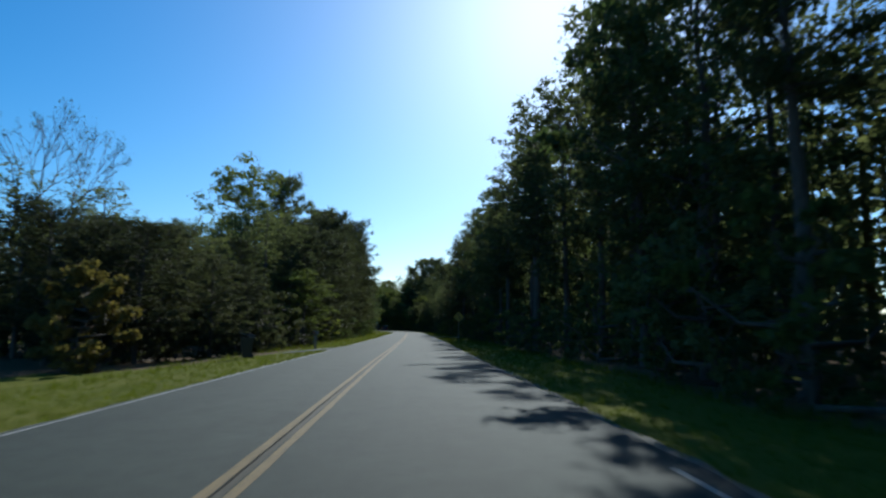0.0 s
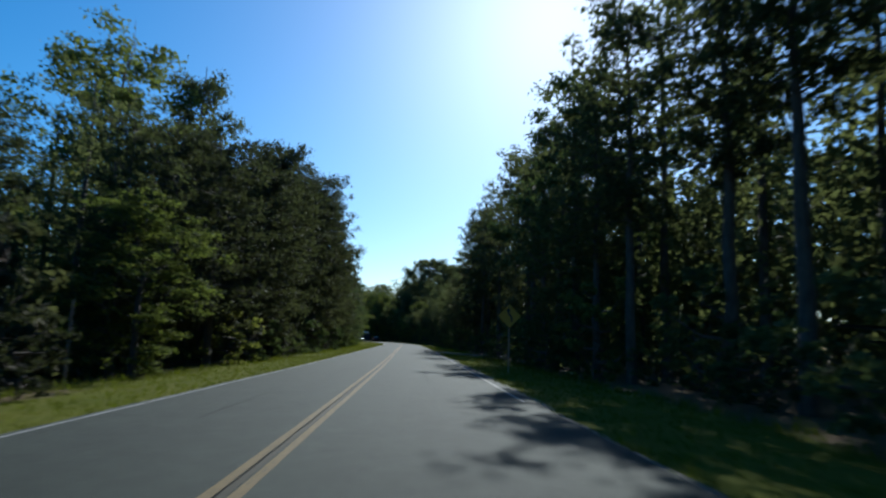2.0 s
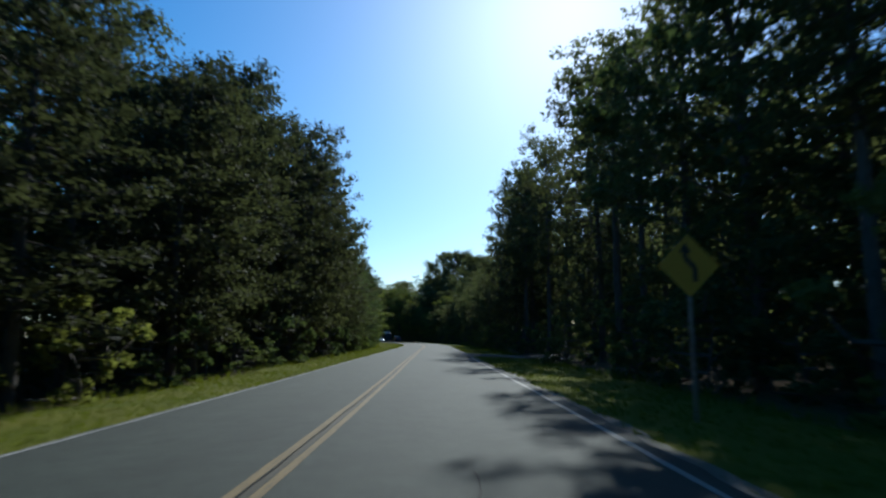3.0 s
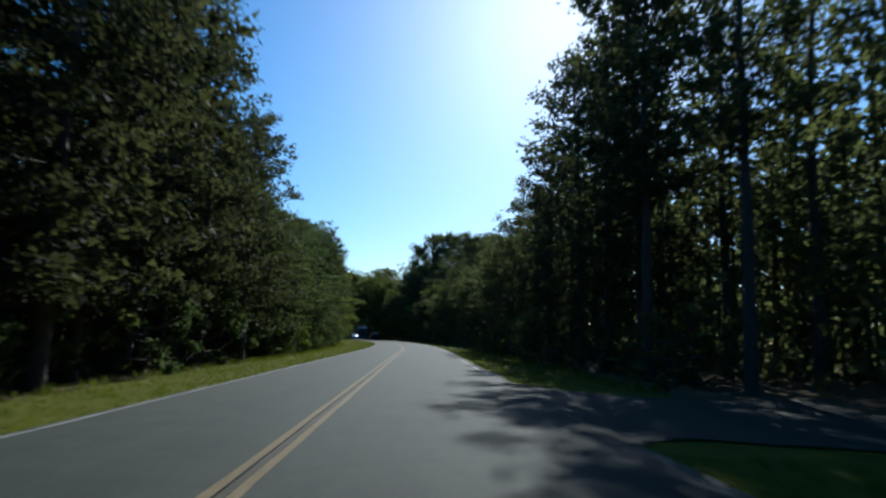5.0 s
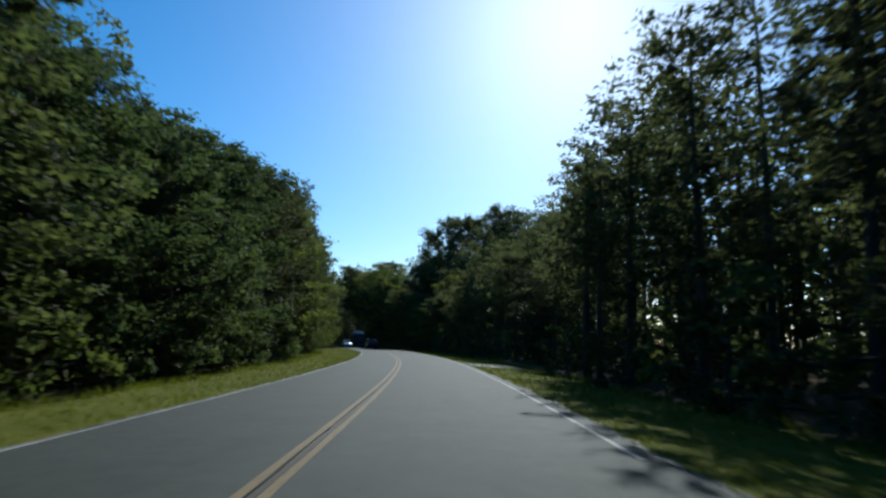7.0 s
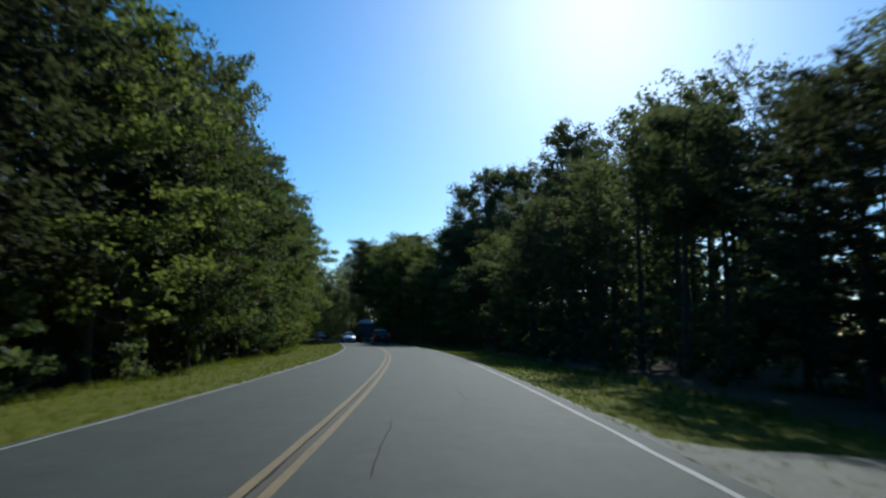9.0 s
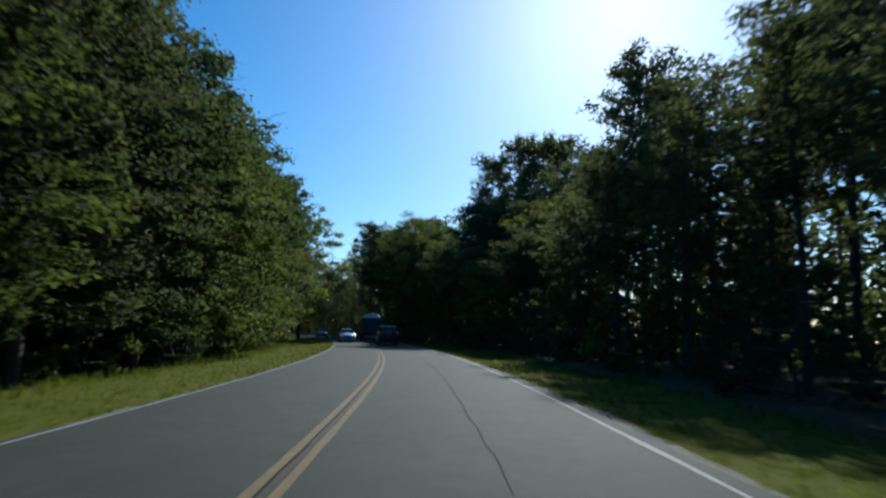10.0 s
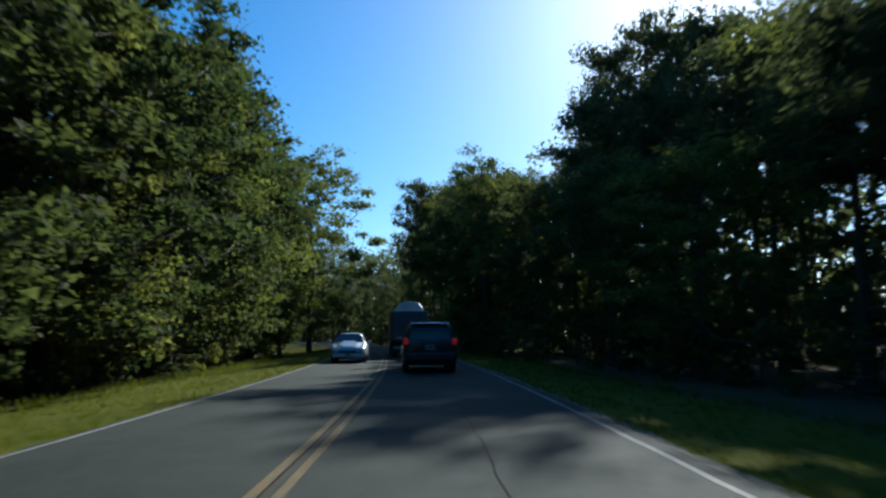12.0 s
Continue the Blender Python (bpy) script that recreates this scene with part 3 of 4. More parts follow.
def canopy(side, o, y):
    """The height of the wood o metres from the yellow line."""
    lines = sorted(CANOPY[side])
    return float(np.interp(o, lines, [np.interp(y, [8 * i for i in range(54)], CANOPY[side][line]) for line in lines]))


# single trees that stand out: kind, x, y, height of the tip, width
for kind, x, y, top, wide in (("B", -28.4, 52, 19.8, 0.56), ("R", -14.3, 31.5, 4.5, 0.95), ("G", -20.6, 84, 23.5, 1.35), ("Q", -16.9, 91, 23.5, 0.7), ("G", -9.6, 64.5, 7, 1.3), ("B", 19, 208, 18, 0.7),
                              ("G", -14, 205, 13, 1), ("G", -17.5, 231, 13, 1), ("G", -23.3, 249, 15, 1), ("P", -17.4, 216, 22.5, 0.78), ("P", -19, 221, 23.5, 0.78), ("P", -16.5, 209, 19, 0.9), ("G", -31, 294, 22, 1.3), ("G", -29.5, 283, 18.5, 0.9),
                              ("G", -12.6, 292, 20.5, 1), ("G", -9.8, 297, 18.5, 1)):
    plant(kind, x, y, top, wide)
# the clump of tall pines where the road bends away
for x, y, top, wide in ((8.2, 245, 16.5, 0.7), (12, 245, 26, 0.85), (15, 251.5, 26.5, 0.9), (17.2, 224, 20.5, 0.9), (20.5, 230, 22.5, 1), (-0.5, 289, 29.5, 0.8), (3.6, 291, 33, 0.85), (7.6, 293, 34, 0.9), (11.6, 293, 34, 0.9), (15.5, 288, 31, 0.85), (-22.5, 312, 22.5, 0.8), (17, 290, 31, 0.9), (22, 282, 29, 0.9),
                        (-17.5, 322, 22, 0.85), (-13.5, 312, 23.5, 0.85), (-11, 320, 25, 0.9), (-22.5, 330, 21, 0.85), (-2.5, 306, 23, 0.9), (2.5, 318, 27, 0.9)):
    plant("Q", x, y, top, wide)

# rows of trees along both edges of the wood
rows_rnd = random.Random(9)
deep = []
for side in (-1, 1):
    for row, (off, gap) in enumerate(((10.3, 4.6), (14.8, 5.4), (20.5, 7.4), (27.0, 10.0), (36.0, 10.0))):
        y = (-14.0, -14.0, -8.0, 150.0, 205.0)[row] if side > 0 else (41.0, 41.0, 41.0, 90.0, 500.0)[row]
        while y < 430:
            y += gap * rows_rnd.uniform(0.75, 1.25) * (1.2 if side > 0 else 1.4 if row > 1 and y > 140 else 1.0)
            o = off + rows_rnd.uniform(-0.9, 1.3) + (1.4 if side < 0 and y > 140 else 0) + (6 if side < 0 and y < 62 else 0) + ((1.9 if 172 < y < 262 else 0.0 if 128 < y < 172 else 0.9) if side > 0 else 0)
            p = at_road(side * o, y)
            low = canopy(side, o, y)
            top = low * (rows_rnd.uniform(0.9, 1.05) if side > 0 else rows_rnd.uniform(0.88, 1.03))
            if side > 0:
                kind = rows_rnd.choice("PPO" if y < 90 else "PPD" if y < 165 else "PQP" if y < 235 else "QPGQ")
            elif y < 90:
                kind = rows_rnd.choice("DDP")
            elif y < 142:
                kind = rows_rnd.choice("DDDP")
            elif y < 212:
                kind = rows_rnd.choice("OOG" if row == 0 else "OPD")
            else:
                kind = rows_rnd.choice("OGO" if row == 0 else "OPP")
            # some become D, whose shade-coloured needles darken the near left edge
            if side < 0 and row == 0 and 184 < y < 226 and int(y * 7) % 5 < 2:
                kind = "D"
            if top < 9 and kind in "PQ":
                kind = "D"
            if side > 0 and 104 < y < 113.5 and row < 1 or side < 0 and y > 350 and row > 0:
                continue
            if row > 1 or y > 335:
                deep.append((side, kind, p.x, p.y, top))
                continue
            tall = row == 0 or side < 0 and 84 < y < 265 or side > 0 and 170 < y < 300
            plant(kind if tall and y < 320 else kind.replace("G", "O").replace("D", "P").replace("Q", "P").lower(), p.x, p.y, top, 1.2 if side < 0 and y > 142 else 1.0)
    y = -10.0 if side > 0 else 40.5
    while y < 330:
        y += rows_rnd.uniform(1.8, 3.8)
        o = ((11.2 if 172 < y < 262 else 9.4) if side > 0 else 9.2 if y < 132 else 10.8) + rows_rnd.uniform(-0.6, 2.6)
        if side > 0 and 104 < y < 116 or side < 0 and y < 44:
            continue
        if side < 0 and y < 74:
            o += 3.4 if y > 57 else -1.3
        p = at_road(side * o, y)
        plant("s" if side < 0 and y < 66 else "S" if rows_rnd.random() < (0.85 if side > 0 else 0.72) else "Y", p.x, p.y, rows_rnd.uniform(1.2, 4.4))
for i in range(9):
    plant("D", -18.5 - 1.7 * i, 47 + (i * 5.3) % 13, 7.5 + (i * 1.9) % 3.2, 1.15)
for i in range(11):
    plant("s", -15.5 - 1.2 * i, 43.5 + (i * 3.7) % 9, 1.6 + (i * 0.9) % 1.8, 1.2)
for x, y, top in ((-11.6, 42, 6), (-14.8, 38.5, 7.4), (-17, 40.5, 8), (-10.6, 47, 5.6), (-19.5, 43, 8.4), (-19, 37, 8.2), (-23, 33, 8.8)):
    plant("D", x, y, top, 1.1)
for i in range(9):
    plant("s", -9.6 - 0.9 * i, 44.6 - 1.0 * i + (i % 2), 1.3 + (i * 0.8) % 1.5, 1.2)
# the wooded back of the yard beyond the bins
for i in range(24):
    y = rows_rnd.uniform(74, 112)
    x = rows_rnd.uniform(-48, -24)
    plant(rows_rnd.choice("ppo"), x, y, min(1.0 + 0.18 * y, canopy(-1, -x, y)) * rows_rnd.uniform(0.82, 1.0))
for i in range(16):
    plant("p", rows_rnd.uniform(-30, -17), rows_rnd.uniform(44, 60), rows_rnd.uniform(4, 8.5))


def make_woods():
    """The depth of the wood, too far in to tell one tree from the next."""
    rnd = random.Random(4)
    for side in (-1, 1):
        vs, fs = [], []
        for sd, kind, x, y, top in deep:
            if sd != side:
                continue
            src, h = rnd.choice(KINDS["p" if kind in "PQD" else "o"])
            z = lie(x, y)
            sc = (top - z) / h
            w = sc ** 0.6 * rnd.uniform(0.95, 1.15)
            m = pose(x, y, z, 0, 0, rnd.uniform(0, 360)) @ Matrix.Diagonal((w, w, sc, 1))
            tube(vs, fs, [m @ Vector((0, 0, -0.3)), m @ Vector((0, 0, 0.5 * h)), m @ Vector((0, 0, 0.9 * h))], [0.24, 0.15, 0.04], 6)
            crown = next(child for child in src.children if child.name.startswith("crown"))
            base = len(vs)
            vs += [m @ v.co for v in crown.data.vertices]
            fs += [tuple(base + i for i in p.vertices) for p in crown.data.polygons]
        for _ in range(780 if side > 0 else 560):
            y = rnd.uniform(-10 if side > 0 else 50, 420)
            if side > 0 and 190 < y < 285 and rnd.random() < 0.1:
                continue
            p = at_road(side * (rnd.uniform(13.0, 30) + (8 if y < 62 and side < 0 else 0)), y)
            c, tall = Vector((p.x, p.y, lie(p.x, p.y))), rnd.uniform(1.5, 7.5 if side > 0 and y < 285 else 5.5)
            pts = [c + Vector((rnd.gauss(0, 0.9), rnd.gauss(0, 0.9), rnd.random() * tall)) for _ in range(52)]
            leaf_sprays(vs, fs, pts, rnd, 0.48)
        for _ in range(330 if side > 0 else 130):
            y = rnd.uniform(-10, 185) if side > 0 else rnd.uniform(92, 158)
            p = at_road(side * rnd.uniform(16.5, 29), y)
            c, mid = Vector((p.x, p.y, lie(p.x, p.y))), rnd.uniform(5, 14)
            tube(vs, fs, [c, c + Vector((0, 0, mid + 2))], [0.13, 0.04], 4)
            pts = [c + Vector((0, 0, mid)) + puff(rnd, 1.3, 1.3, 1.5) for _ in range(75)]
            leaf_sprays(vs, fs, pts, rnd, 0.6)
        for _ in range(150 if side > 0 else 0):
            y = rnd.uniform(216, 330)
            p = at_road(rnd.uniform(26, 46), y)
            c, tall = Vector((p.x, p.y, lie(p.x, p.y))), rnd.uniform(3, 8)
            pts = [c + Vector((rnd.gauss(0, 1.3), rnd.gauss(0, 1.3), rnd.random() * tall)) for _ in range(60)]
            leaf_sprays(vs, fs, pts, rnd, 0.75)
        n = 0
        while n < 460:
            y = rnd.uniform(-40 if side > 0 else 60, 620)
            o = side * rnd.uniform(25, 62)
            if y < 110 and side < 0:
                o -= 22
            p = at_road(o, y)
            top = rnd.uniform(12, 21)
            n += 1
            if side > 0 and 178 < y < 300 and rnd.random() < 0.3:
                continue
            c = Vector((p.x, p.y, lie(p.x, p.y)))
            tube(vs, fs, [c, c + Vector((0, 0, top * 0.8))], [0.2, 0.06], 4)
            pts = [c + Vector((rnd.gauss(0, 1.7), rnd.gauss(0, 1.7), rnd.uniform(0.0, 1) ** 0.85 * top)) for _ in range(90)]
            leaf_sprays(vs, fs, pts, rnd, 1.5)
        tagged(ob_from("woods", vs, fs, M["pine_leaf"]), "dense dark mixed woodland seen behind the roadside trees", "woods", "", "stuff")


make_woods()


def make_grass():
    rnd = random.Random(6)
    for side in (-1, 1):
        vs, fs = [], []
        for _ in range(22000):
            y = rnd.uniform(2, 300)
            wide = (5.6 if y < 132 else 7.4) if side < 0 else 4.9
            o = side * ((3.32 if side < 0 else 4.15) + wide * rnd.random() ** 1.25)
            if side < 0 and 37 < y < 42.6 or side > 0 and 103 < y < 114.5:
                continue
            p = at_road(o, y)
            p.z = lie(p.x, p.y) - 0.02
            tall = rnd.uniform(0.05, 0.14) * (1 + 1.6 * (abs(o) > 8))
            for _ in range(3):
                a = rnd.uniform(0, 6.283)
                d = Vector((math.cos(a), math.sin(a), 0))
                q = p + d * rnd.uniform(0, 0.12)
                i = len(vs)
                vs += [q - d.orthogonal().normalized() * 0.02, q + d.orthogonal().normalized() * 0.02, q + d * tall * 0.5 + Vector((0, 0, tall))]
                fs.append((i, i + 1, i + 2))
        tagged(ob_from("grass", vs, fs, M["grass_blade"]), "short yellow-green mown grass along the road edge", "grass", "", "stuff")


make_grass()


# ---- vehicles ----
def wheel(parent, x, y, r, w, dual=False):
    """A wheel on the axle at (x, y): tyre, with its rim."""
    bm = bmesh.new()
    prof = [(r * 0.62, -w / 2 + 0.02), (r * 0.9, -w / 2), (r, -w / 2 + 0.035), (r, w / 2 - 0.035), (r * 0.9, w / 2), (r * 0.62, w / 2 - 0.02)]
    rings = []
    for s in range(24):
        a = 2 * math.pi * s / 24
        rings.append([bm.verts.new((x + px, y + math.cos(a) * pr, r + math.sin(a) * pr)) for pr, px in prof])
    for s in range(24):
        p, q = rings[s], rings[(s + 1) % 24]
        for j in range(len(prof)):
            jj = (j + 1) % len(prof)
            bm.faces.new((p[j], p[jj], q[jj], q[j]))
    t = smooth(part("wheel", bm, M["rubber"], parent, "black rubber tyre"))
    bm = bmesh.new()
    cyl(bm, (x - w * 0.42, y, r), (x + w * 0.42, y, r), r * 0.62, None, 20)
    for s in range(5):
        a = 2 * math.pi * s / 5
        for sx in (-1, 1):
            cyl(bm, (x + sx * w * 0.44, y, r), (x + sx * w * 0.44, y + math.cos(a) * r * 0.55, r + math.sin(a) * r * 0.55), 0.03, 0.025, 6)
    part("rim", bm, M["alloy"], t, "dull alloy rim")


def skin(sections):
    """A car body lofted from sections (y, floor, belt, roof, half width, half roof width); y runs to the nose."""
    bm = bmesh.new()
    rings = []
    for y, zf, zb, zr, hw, rw in sections:
        half = [(hw * 0.80, zf), (hw * 0.95, zf + 0.05), (hw * 0.99, zf + 0.22), (hw, zf + (zb - zf) * 0.6), (hw * 0.97, zb), (rw + (hw * 0.97 - rw) * 0.45, zb + (zr - zb) * 0.5), (rw, zr - 0.09), (rw * 0.88, zr - 0.02), (rw * 0.45, zr)]
        ring = [bm.verts.new((x, y, z)) for x, z in half] + [bm.verts.new((-x, y, z)) for x, z in reversed(half)]
        rings.append(ring)
    for p, q in zip(rings, rings[1:]):
        n = len(p)
        for j in range(n):
            bm.faces.new((p[j], p[(j + 1) % n], q[(j + 1) % n], q[j]))
    bm.faces.new(rings[0])
    bm.faces.new(list(reversed(rings[-1])))
    bmesh.ops.recalc_face_normals(bm, faces=bm.faces)
    return bm


def panel(pts, t=0.012):
    """A thin plate through four or more corner points."""
    bm = bmesh.new()
    vs = [bm.verts.new(p) for p in pts]
    f = bm.faces.new(vs)
    r = bmesh.ops.extrude_face_region(bm, geom=[f])
    f.normal_update()
    n = f.normal.copy()
    for v in [g for g in r["geom"] if isinstance(g, bmesh.types.BMVert)]:
        v.co += n * t
    bmesh.ops.recalc_face_normals(bm, faces=bm.faces)
    return bm


def make_van():
    v = empty("minivan", Matrix(), "dark maroon minivan with brake lights on, driving on road", "van")
    smooth(part("body", skin([(-2.42, 0.42, 0.98, 1.10, 0.88, 0.80), (-2.38, 0.30, 1.02, 1.42, 0.93, 0.76), (-2.28, 0.26, 1.03, 1.66, 0.96, 0.72), (-2.05, 0.24, 1.03, 1.75, 0.97, 0.72), (-0.6, 0.22, 1.02, 1.78, 0.98, 0.74),
                              (0.5, 0.22, 1.02, 1.74, 0.98, 0.72), (1.2, 0.22, 1.02, 1.40, 0.97, 0.66), (1.75, 0.24, 1.0, 1.08, 0.95, 0.70), (2.25, 0.28, 0.86, 0.94, 0.88, 0.66), (2.45, 0.36, 0.70, 0.78, 0.74, 0.55)]), M["van_paint"], v))
    part("rear_window", panel([(-0.72, -2.435, 1.08), (0.72, -2.435, 1.08), (0.64, -2.30, 1.60), (-0.64, -2.30, 1.60)]), M["dark_glass"], v, "tinted rear window")
    for sx in (-1, 1):
        for y0, y1 in ((-2.0, -1.05), (-0.95, 0.0), (0.1, 0.95)):
            pts = [(sx * 0.965, y0, 1.07), (sx * 0.965, y1, 1.07), (sx * 0.80, y1 - (0.25 if y1 > 0.9 else 0), 1.60), (sx * 0.80, y0 + (0.12 if y0 < -1.9 else 0), 1.60)]
            part("side_window", panel(pts if sx > 0 else pts[::-1]), M["dark_glass"], v)
        bm = box(bmesh.new(), sx * 0.85 - 0.075, sx * 0.85 + 0.075, -2.46, -2.30, 0.98, 1.2, 0.03)
        part("tail_light", bm, M["brake_lamp"], v, "lit red brake light")
        bm = box(bmesh.new(), sx * 1.08 - 0.1, sx * 1.08 + 0.1, 0.85, 1.0, 1.02, 1.2, 0.03)
        part("door_mirror", bm, M["van_paint"], v)
        bm = bmesh.new()
        cyl(bm, (sx * 0.62, -1.9, 1.80), (sx * 0.62, 0.3, 1.80), 0.022, None, 8)
        for y in (-1.9, -0.8, 0.3):
            cyl(bm, (sx * 0.62, y, 1.70), (sx * 0.62, y, 1.81), 0.02, None, 6)
        part("roof_rail", bm, M["black_plastic"], v)
        for y in (-1.45, 1.5):
            wheel(v, sx * 0.84, y, 0.34, 0.22)
    part("bumper", box(bmesh.new(), -0.90, 0.90, -2.52, -2.30, 0.42, 0.70, 0.05), M["van_paint"], v)
    part("spoiler", box(bmesh.new(), -0.68, 0.68, -2.36, -2.12, 1.68, 1.735, 0.02), M["chrome"], v, "bright strip along the roof's rear edge")
    pl = part("number_plate", box(bmesh.new(), -0.16, 0.16, -2.455, -2.425, 0.80, 0.96, 0.004), M["plate"], v, "white number plate")
    part("plate_bar", box(bmesh.new(), -0.12, 0.12, -2.462, -2.452, 0.85, 0.91), M["sign_black"], pl)
    part("wiper", cyl(bmesh.new(), (0.05, -2.46, 1.10), (0.5, -2.44, 1.17), 0.012, 0.008, 6), M["black_plastic"], v)
    part("aerial", cyl(bmesh.new(), (-0.25, -1.7, 1.74), (-0.25, -1.95, 2.12), 0.012, 0.006, 6), M["chrome"], v, "thin bright aerial")
    part("underbody", box(bmesh.new(), -0.7, 0.7, -2.1, 2.0, 0.32, 0.42, 0.02), M["black_plastic"], v)
    return v


def make_sedan(coat, label):
    v = empty("sedan", Matrix(), label, "car")
    smooth(part("body", skin([(-2.3, 0.42, 0.80, 0.88, 0.72, 0.55), (-2.2, 0.28, 0.92, 0.99, 0.84, 0.62), (-1.7, 0.22, 0.94, 1.03, 0.87, 0.62), (-1.0, 0.2, 0.93, 1.38, 0.88, 0.56), (-0.4, 0.2, 0.92, 1.44, 0.88, 0.57),
                              (0.3, 0.2, 0.92, 1.40, 0.88, 0.56), (1.05, 0.2, 0.90, 0.99, 0.87, 0.62), (1.8, 0.22, 0.80, 0.87, 0.85, 0.60), (2.2, 0.26, 0.66, 0.74, 0.76, 0.5), (2.3, 0.34, 0.58, 0.64, 0.66, 0.42)]), M[coat], v))
    part("windscreen", panel([(0.68, 1.04, 0.99), (-0.68, 1.04, 0.99), (-0.52, 0.36, 1.40), (0.52, 0.36, 1.40)]), M["dark_glass"], v, "dark windscreen")
    part("rear_window", panel([(-0.62, -1.72, 1.03), (0.62, -1.72, 1.03), (0.5, -1.04, 1.40), (-0.5, -1.04, 1.40)]), M["dark_glass"], v)
    for sx in (-1, 1):
        for y0, y1 in ((-1.0, -0.1), (-0.02, 0.75)):
            pts = [(sx * 0.865, y0, 0.96), (sx * 0.865, y1, 0.96), (sx * 0.66, y1 - (0.4 if y1 > 0.5 else 0.0), 1.34), (sx * 0.66, y0 + 0.05, 1.34)]
            part("side_window", panel(pts if sx > 0 else pts[::-1]), M["dark_glass"], v)
        part("headlight", box(bmesh.new(), sx * 0.56 - 0.15, sx * 0.56 + 0.15, 2.12, 2.27, 0.58, 0.72, 0.03), M["clear_lens"], v, "clear headlight")
        part("door_mirror", box(bmesh.new(), sx * 0.98 - 0.09, sx * 0.98 + 0.09, 0.62, 0.74, 0.93, 1.07, 0.03), M[coat], v)
        for y in (-1.35, 1.35):
            wheel(v, sx * 0.77, y, 0.31, 0.19)
    part("grille", box(bmesh.new(), -0.38, 0.38, 2.24, 2.31, 0.46, 0.60, 0.015), M["black_plastic"], v)
    part("bumper", box(bmesh.new(), -0.72, 0.72, 2.16, 2.36, 0.26, 0.44, 0.04), M[coat], v)
    pl = part("number_plate", box(bmesh.new(), -0.15, 0.15, 2.355, 2.375, 0.34, 0.44, 0.004), M["plate"], v)
    part("plate_bar", box(bmesh.new(), -0.11, 0.11, 2.374, 2.380, 0.37, 0.41), M["sign_black"], pl)
    return v


def make_truck():
    v = empty("truck", Matrix(), "dark truck carrying a white arched load cover, on the road", "truck")
    part("cargo_body", box(bmesh.new(), -1.12, 1.12, -3.4, 1.2, 0.95, 2.78, 0.06), M["truck_paint"], v)
    part("cab", box(bmesh.new(), -1.05, 1.05, 1.35, 3.1, 0.7, 2.55, 0.18), M["truck_paint"], v)
    part("chassis", box(bmesh.new(), -0.5, 0.5, -3.4, 3.2, 0.62, 0.93, 0.02), M["black_plastic"], v)
    for i, y in enumerate((-3.2, -1.8, -0.4, 1.0)):
        bm = bmesh.new()
        pts = [Vector((0.82 * math.cos(a), y, 2.80 + 0.52 * math.sin(a))) for a in [math.pi * j / 14 for j in range(15)]]
        tv, tf = [], []
        tube(tv, tf, pts, [0.06] * 15, 6)
        bm.free()
        smooth(ob_from("hoop", tv, tf, M["white_paint"], v, "white arched hoop"))
    bm = bmesh.new()
    rings = [[bm.verts.new((0.80 * math.cos(math.pi * j / 14), y, 2.80 + 0.50 * math.sin(math.pi * j / 14))) for j in range(3, 12)] for y in (-3.2, -1.8, -0.4, 1.0)]
    for p, q in zip(rings, rings[1:]):
        for j in range(8):
            bm.faces.new((p[j], p[j + 1], q[j + 1], q[j]))
    bmesh.ops.solidify(bm, geom=bm.faces[:], thickness=0.02)
    part("cover", bm, M["white_paint"], v, "white curved cover")
    bm = bmesh.new()
    arch = [bm.verts.new((0.78 * math.cos(math.pi * j / 14), -3.21, 2.83 + 0.47 * math.sin(math.pi * j / 14))) for j in range(15)]
    f = bm.faces.new(arch)
    bmesh.ops.solidify(bm, geom=[f], thickness=0.02)
    part("end_panel", bm, M["white_paint"], v, "white end of the cover")
    part("cross_bar", box(bmesh.new(), -0.86, 0.86, -3.27, -3.15, 2.80, 2.88, 0.01), M["white_paint"], v, "white bar below the hoop")
    part("bumper", box(bmesh.new(), -1.0, 1.0, -3.50, -3.38, 0.50, 0.66, 0.02), M["galv"], v, "grey steel rear bumper")
    for sx in (-1, 1):
        part("tail_light", box(bmesh.new(), sx * 0.92 - 0.1, sx * 0.92 + 0.1, -3.46, -3.39, 0.98, 1.1, 0.015), M["red_lens"], v)
        part("mud_flap", box(bmesh.new(), sx * 0.86 - 0.26, sx * 0.86 + 0.26, -2.95, -2.92, 0.2, 0.9), M["rubber"], v)
        part("door_mirror", box(bmesh.new(), sx * 1.25 - 0.08, sx * 1.25 + 0.08, 2.5, 2.6, 1.6, 2.05, 0.03), M["black_plastic"], v)
        for y in (-2.2, 2.3):
            wheel(v, sx * 0.9, y, 0.46, 0.28)
    part("rear_door", box(bmesh.new(), -1.0, -0.01, -3.425, -3.395, 1.05, 2.68, 0.008), M["truck_paint"], v)
    part("rear_door", box(bmesh.new(), 0.01, 1.0, -3.425, -3.395, 1.05, 2.68, 0.008), M["truck_paint"], v)
    return v


def on_road(o, y, turn=0):
    p = at_road(o, y)
    return pose(p.x, p.y, 0.006, 0, 0, heading(y) + turn)


make_van().matrix_basis = on_road(1.72, 252.9)
make_truck().matrix_basis = on_road(1.5, 270.0)
make_sedan("silver_paint", "pale silver sedan coming the other way on the road").matrix_basis = on_road(-1.75, 261.2, 180)
make_sedan("truck_paint", "dark sedan following round the bend").matrix_basis = on_road(-1.75, 300.0, 180)


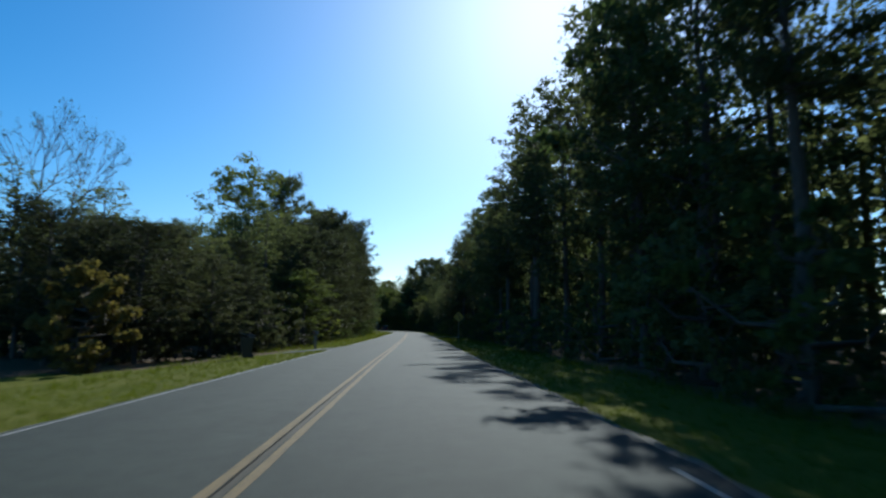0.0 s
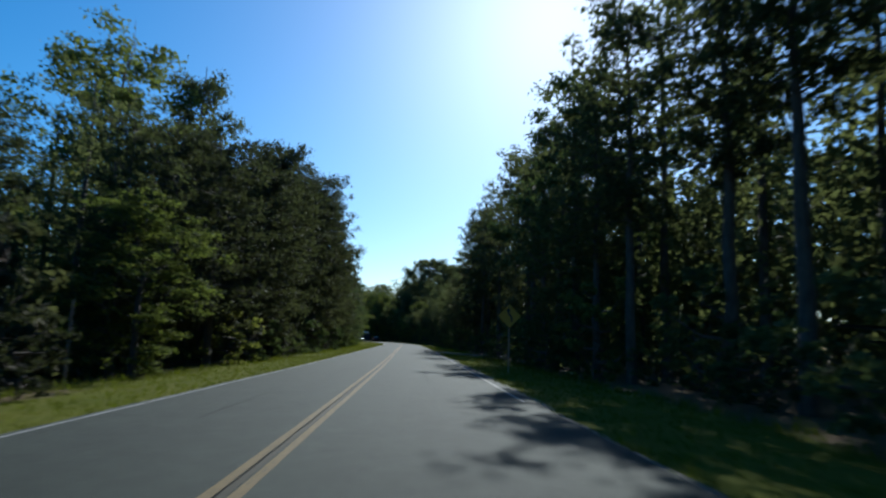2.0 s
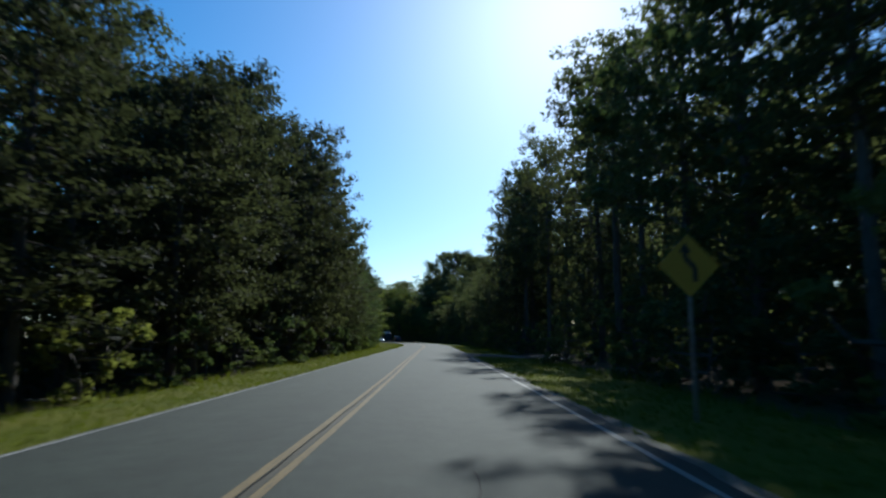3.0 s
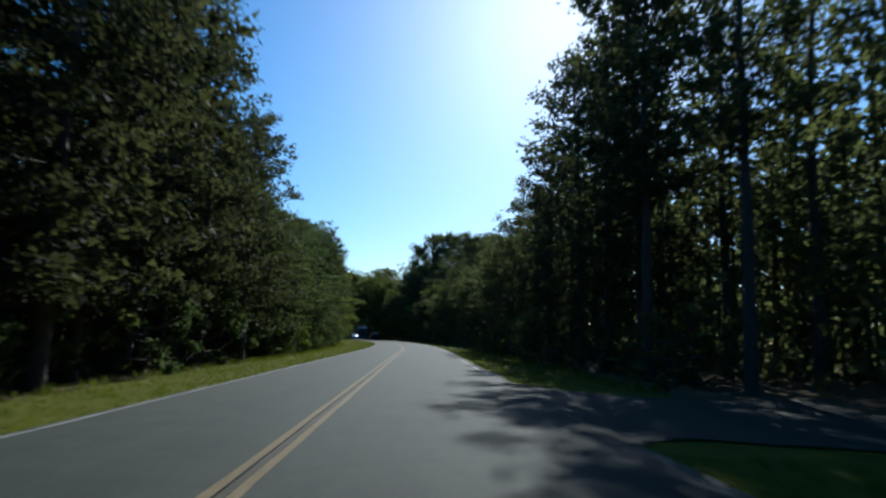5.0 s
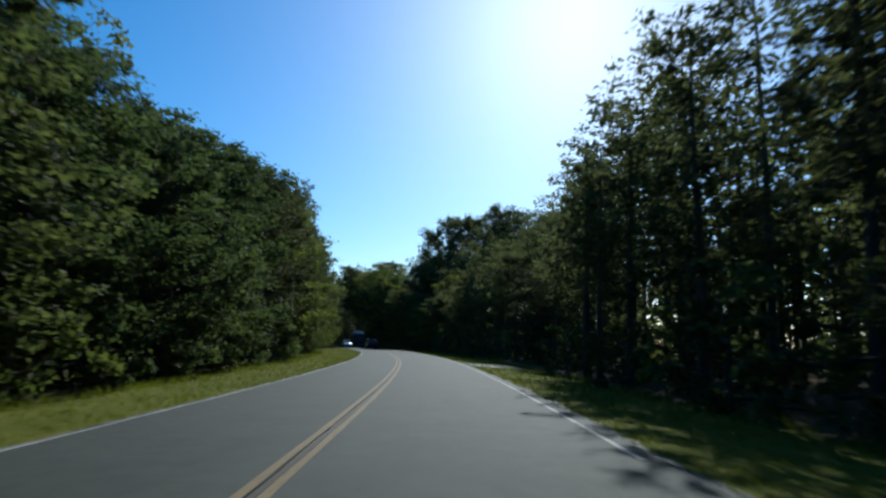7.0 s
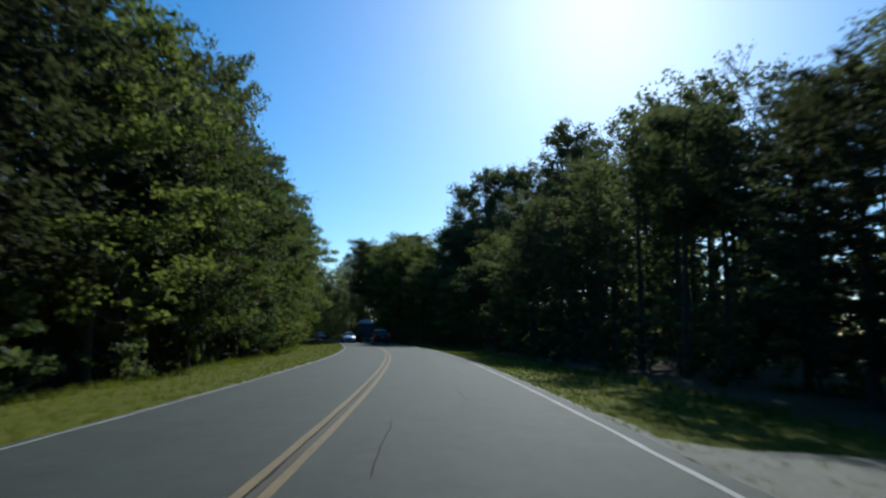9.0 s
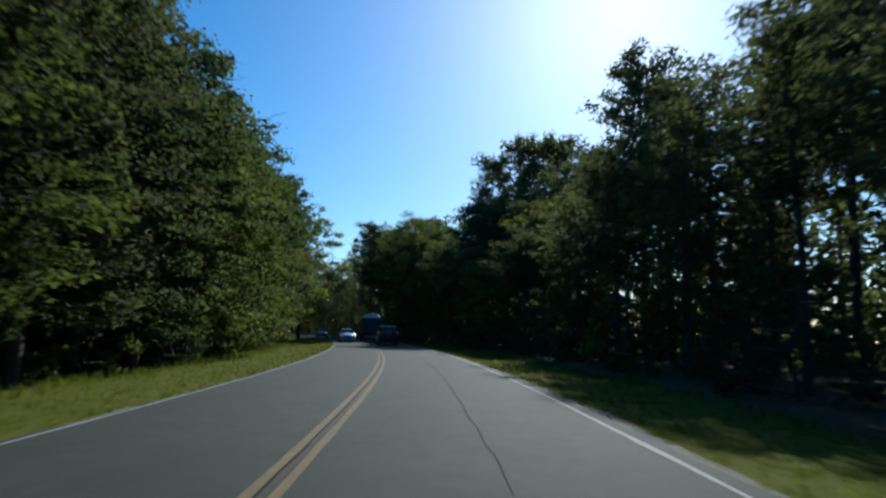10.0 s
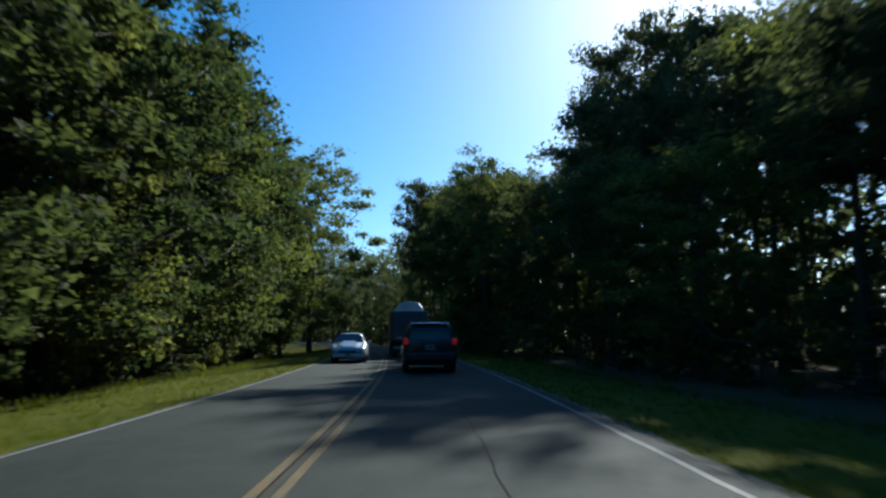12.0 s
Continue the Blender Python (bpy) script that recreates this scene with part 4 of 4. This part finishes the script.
# ---- roadside things ----
def make_bin(m):
    v = empty("wheelie_bin", m, "dark plastic wheelie bin standing on grass by the road", "bin")
    bm = bmesh.new()
    lo = [bm.verts.new(p) for p in ((-0.24, -0.27, 0.06), (0.24, -0.27, 0.06), (0.24, 0.22, 0.06), (-0.24, 0.22, 0.06))]
    hi = [bm.verts.new(p) for p in ((-0.31, -0.37, 1.0), (0.31, -0.37, 1.0), (0.31, 0.37, 1.0), (-0.31, 0.37, 1.0))]
    bm.faces.new(lo[::-1])
    bm.faces.new(hi)
    for j in range(4):
        bm.faces.new((lo[j], lo[(j + 1) % 4], hi[(j + 1) % 4], hi[j]))
    bmesh.ops.bevel(bm, geom=bm.edges[:], offset=0.03, segments=2, affect="EDGES")
    part("bin_body", bm, M["bin_plastic"], v)
    part("rim", box(bmesh.new(), -0.335, 0.335, -0.395, 0.395, 0.965, 1.01, 0.01), M["bin_plastic"], v)
    bm = box(bmesh.new(), -0.35, 0.35, -0.84, 0.0, -0.03, 0.033, 0.028)
    bmesh.ops.transform(bm, matrix=pose(0, 0.41, 1.05, -9), verts=bm.verts)
    part("lid", bm, M["bin_lid"], v, "glossy lid not quite shut")
    part("handle", cyl(bmesh.new(), (-0.25, 0.45, 0.98), (0.25, 0.45, 0.98), 0.02, None, 8), M["bin_plastic"], v)
    for sx in (-1, 1):
        bm = bmesh.new()
        cyl(bm, (sx * 0.24, 0.24, 0.125), (sx * 0.31, 0.24, 0.125), 0.125, None, 16)
        part("wheel", bm, M["rubber"], v)
    return v


def make_mailbox(m, label):
    v = empty("mailbox", m, label, "mailbox")
    bm = bmesh.new()
    prof = [(-0.085, 1.0), (0.085, 1.0), (0.085, 1.1)] + [(0.085 * math.cos(a), 1.1 + 0.085 * math.sin(a)) for a in [math.pi * j / 8 for j in range(1, 8)]] + [(-0.085, 1.1)]
    f = [bm.verts.new((-0.22, x, z)) for x, z in prof]
    g = [bm.verts.new((0.27, x, z)) for x, z in prof]
    bm.faces.new(f)
    bm.faces.new(g[::-1])
    for j in range(len(prof)):
        bm.faces.new((f[j], g[j], g[(j + 1) % len(prof)], f[(j + 1) % len(prof)]))
    bmesh.ops.recalc_face_normals(bm, faces=bm.faces)
    part("box", bm, M["galv"], v, "grey metal box with a rounded top")
    part("post", box(bmesh.new(), -0.035, 0.035, -0.035, 0.035, -0.3, 0.985, 0.008), M["post_white"], v, "weathered white wooden post")
    part("arm", box(bmesh.new(), -0.2, 0.24, -0.06, 0.06, 0.97, 0.998, 0.005), M["post_white"], v)
    part("door", box(bmesh.new(), 0.272, 0.284, -0.08, 0.08, 1.005, 1.16, 0.004), M["galv"], v)
    part("flag", box(bmesh.new(), -0.02, 0.12, -0.10, -0.092, 1.08, 1.13), M["red_lens"], v, "small red flag")
    return v


def make_sign(m):
    v = empty("warning_sign", m, "yellow diamond road warning sign on a steel post", "road sign")
    part("post", box(bmesh.new(), -0.03, 0.03, 0.0, 0.045, -0.4, 3.0, 0.006), M["galv"], v, "grey steel post")
    d = 0.54
    bm = panel([(0, -0.006, 2.6 - d), (d, -0.006, 2.6), (0, -0.006, 2.6 + d), (-d, -0.006, 2.6)], 0.005)
    b = part("panel", bm, M["sign_yellow"], v, "yellow diamond panel")
    tv, tf = [], []
    for pts in ([(0.10, 2.32), (0.10, 2.56), (-0.06, 2.72), (-0.06, 2.84)],):
        for (x0, z0), (x1, z1) in zip(pts, pts[1:]):
            nx, nz = (z1 - z0), -(x1 - x0)
            ln = math.hypot(nx, nz)
            nx, nz = nx / ln * 0.045, nz / ln * 0.045
            i = len(tv)
            tv += [(x0 - nx, -0.016, z0 - nz), (x0 + nx, -0.016, z0 + nz), (x1 + nx, -0.016, z1 + nz), (x1 - nx, -0.016, z1 - nz)]
            tf.append((i, i + 1, i + 2, i + 3))
    i = len(tv)
    tv += [(-0.17, -0.016, 2.82), (0.05, -0.016, 2.82), (-0.06, -0.016, 3.0)]
    tf.append((i, i + 1, i + 2))
    ob_from("symbol", tv, tf, M["sign_black"], b, "black bent arrow")
    return v


def stand(x, y, turn):
    return pose(x, y, lie(x, y), 0, 0, turn)


make_bin(stand(-7.1, 33.4, -70) @ Matrix.Diagonal((0.86, 0.86, 1.06, 1)))
make_mailbox(stand(-8.9, 41.0, -58), "grey mailbox on a white post back from the road")
make_mailbox(stand(-5.2, 43.2, -58), "grey mailbox on a white post beside the road")
make_mailbox(stand(-5.22, 43.75, -52), "grey mailbox on a white post beside its twin")
make_sign(stand(5.9, 68.0, 4))

bm = bmesh.new()
cyl(bm, (0, 0, -0.3), (0, 0, 2.6), 0.034, 0.03, 8)
pole = part("marker_post", bm, M["post_white"])
pole.matrix_basis = stand(-8.7, 57.8, 0)
tagged(pole, "thin pale grey post at the wood's edge", "post")
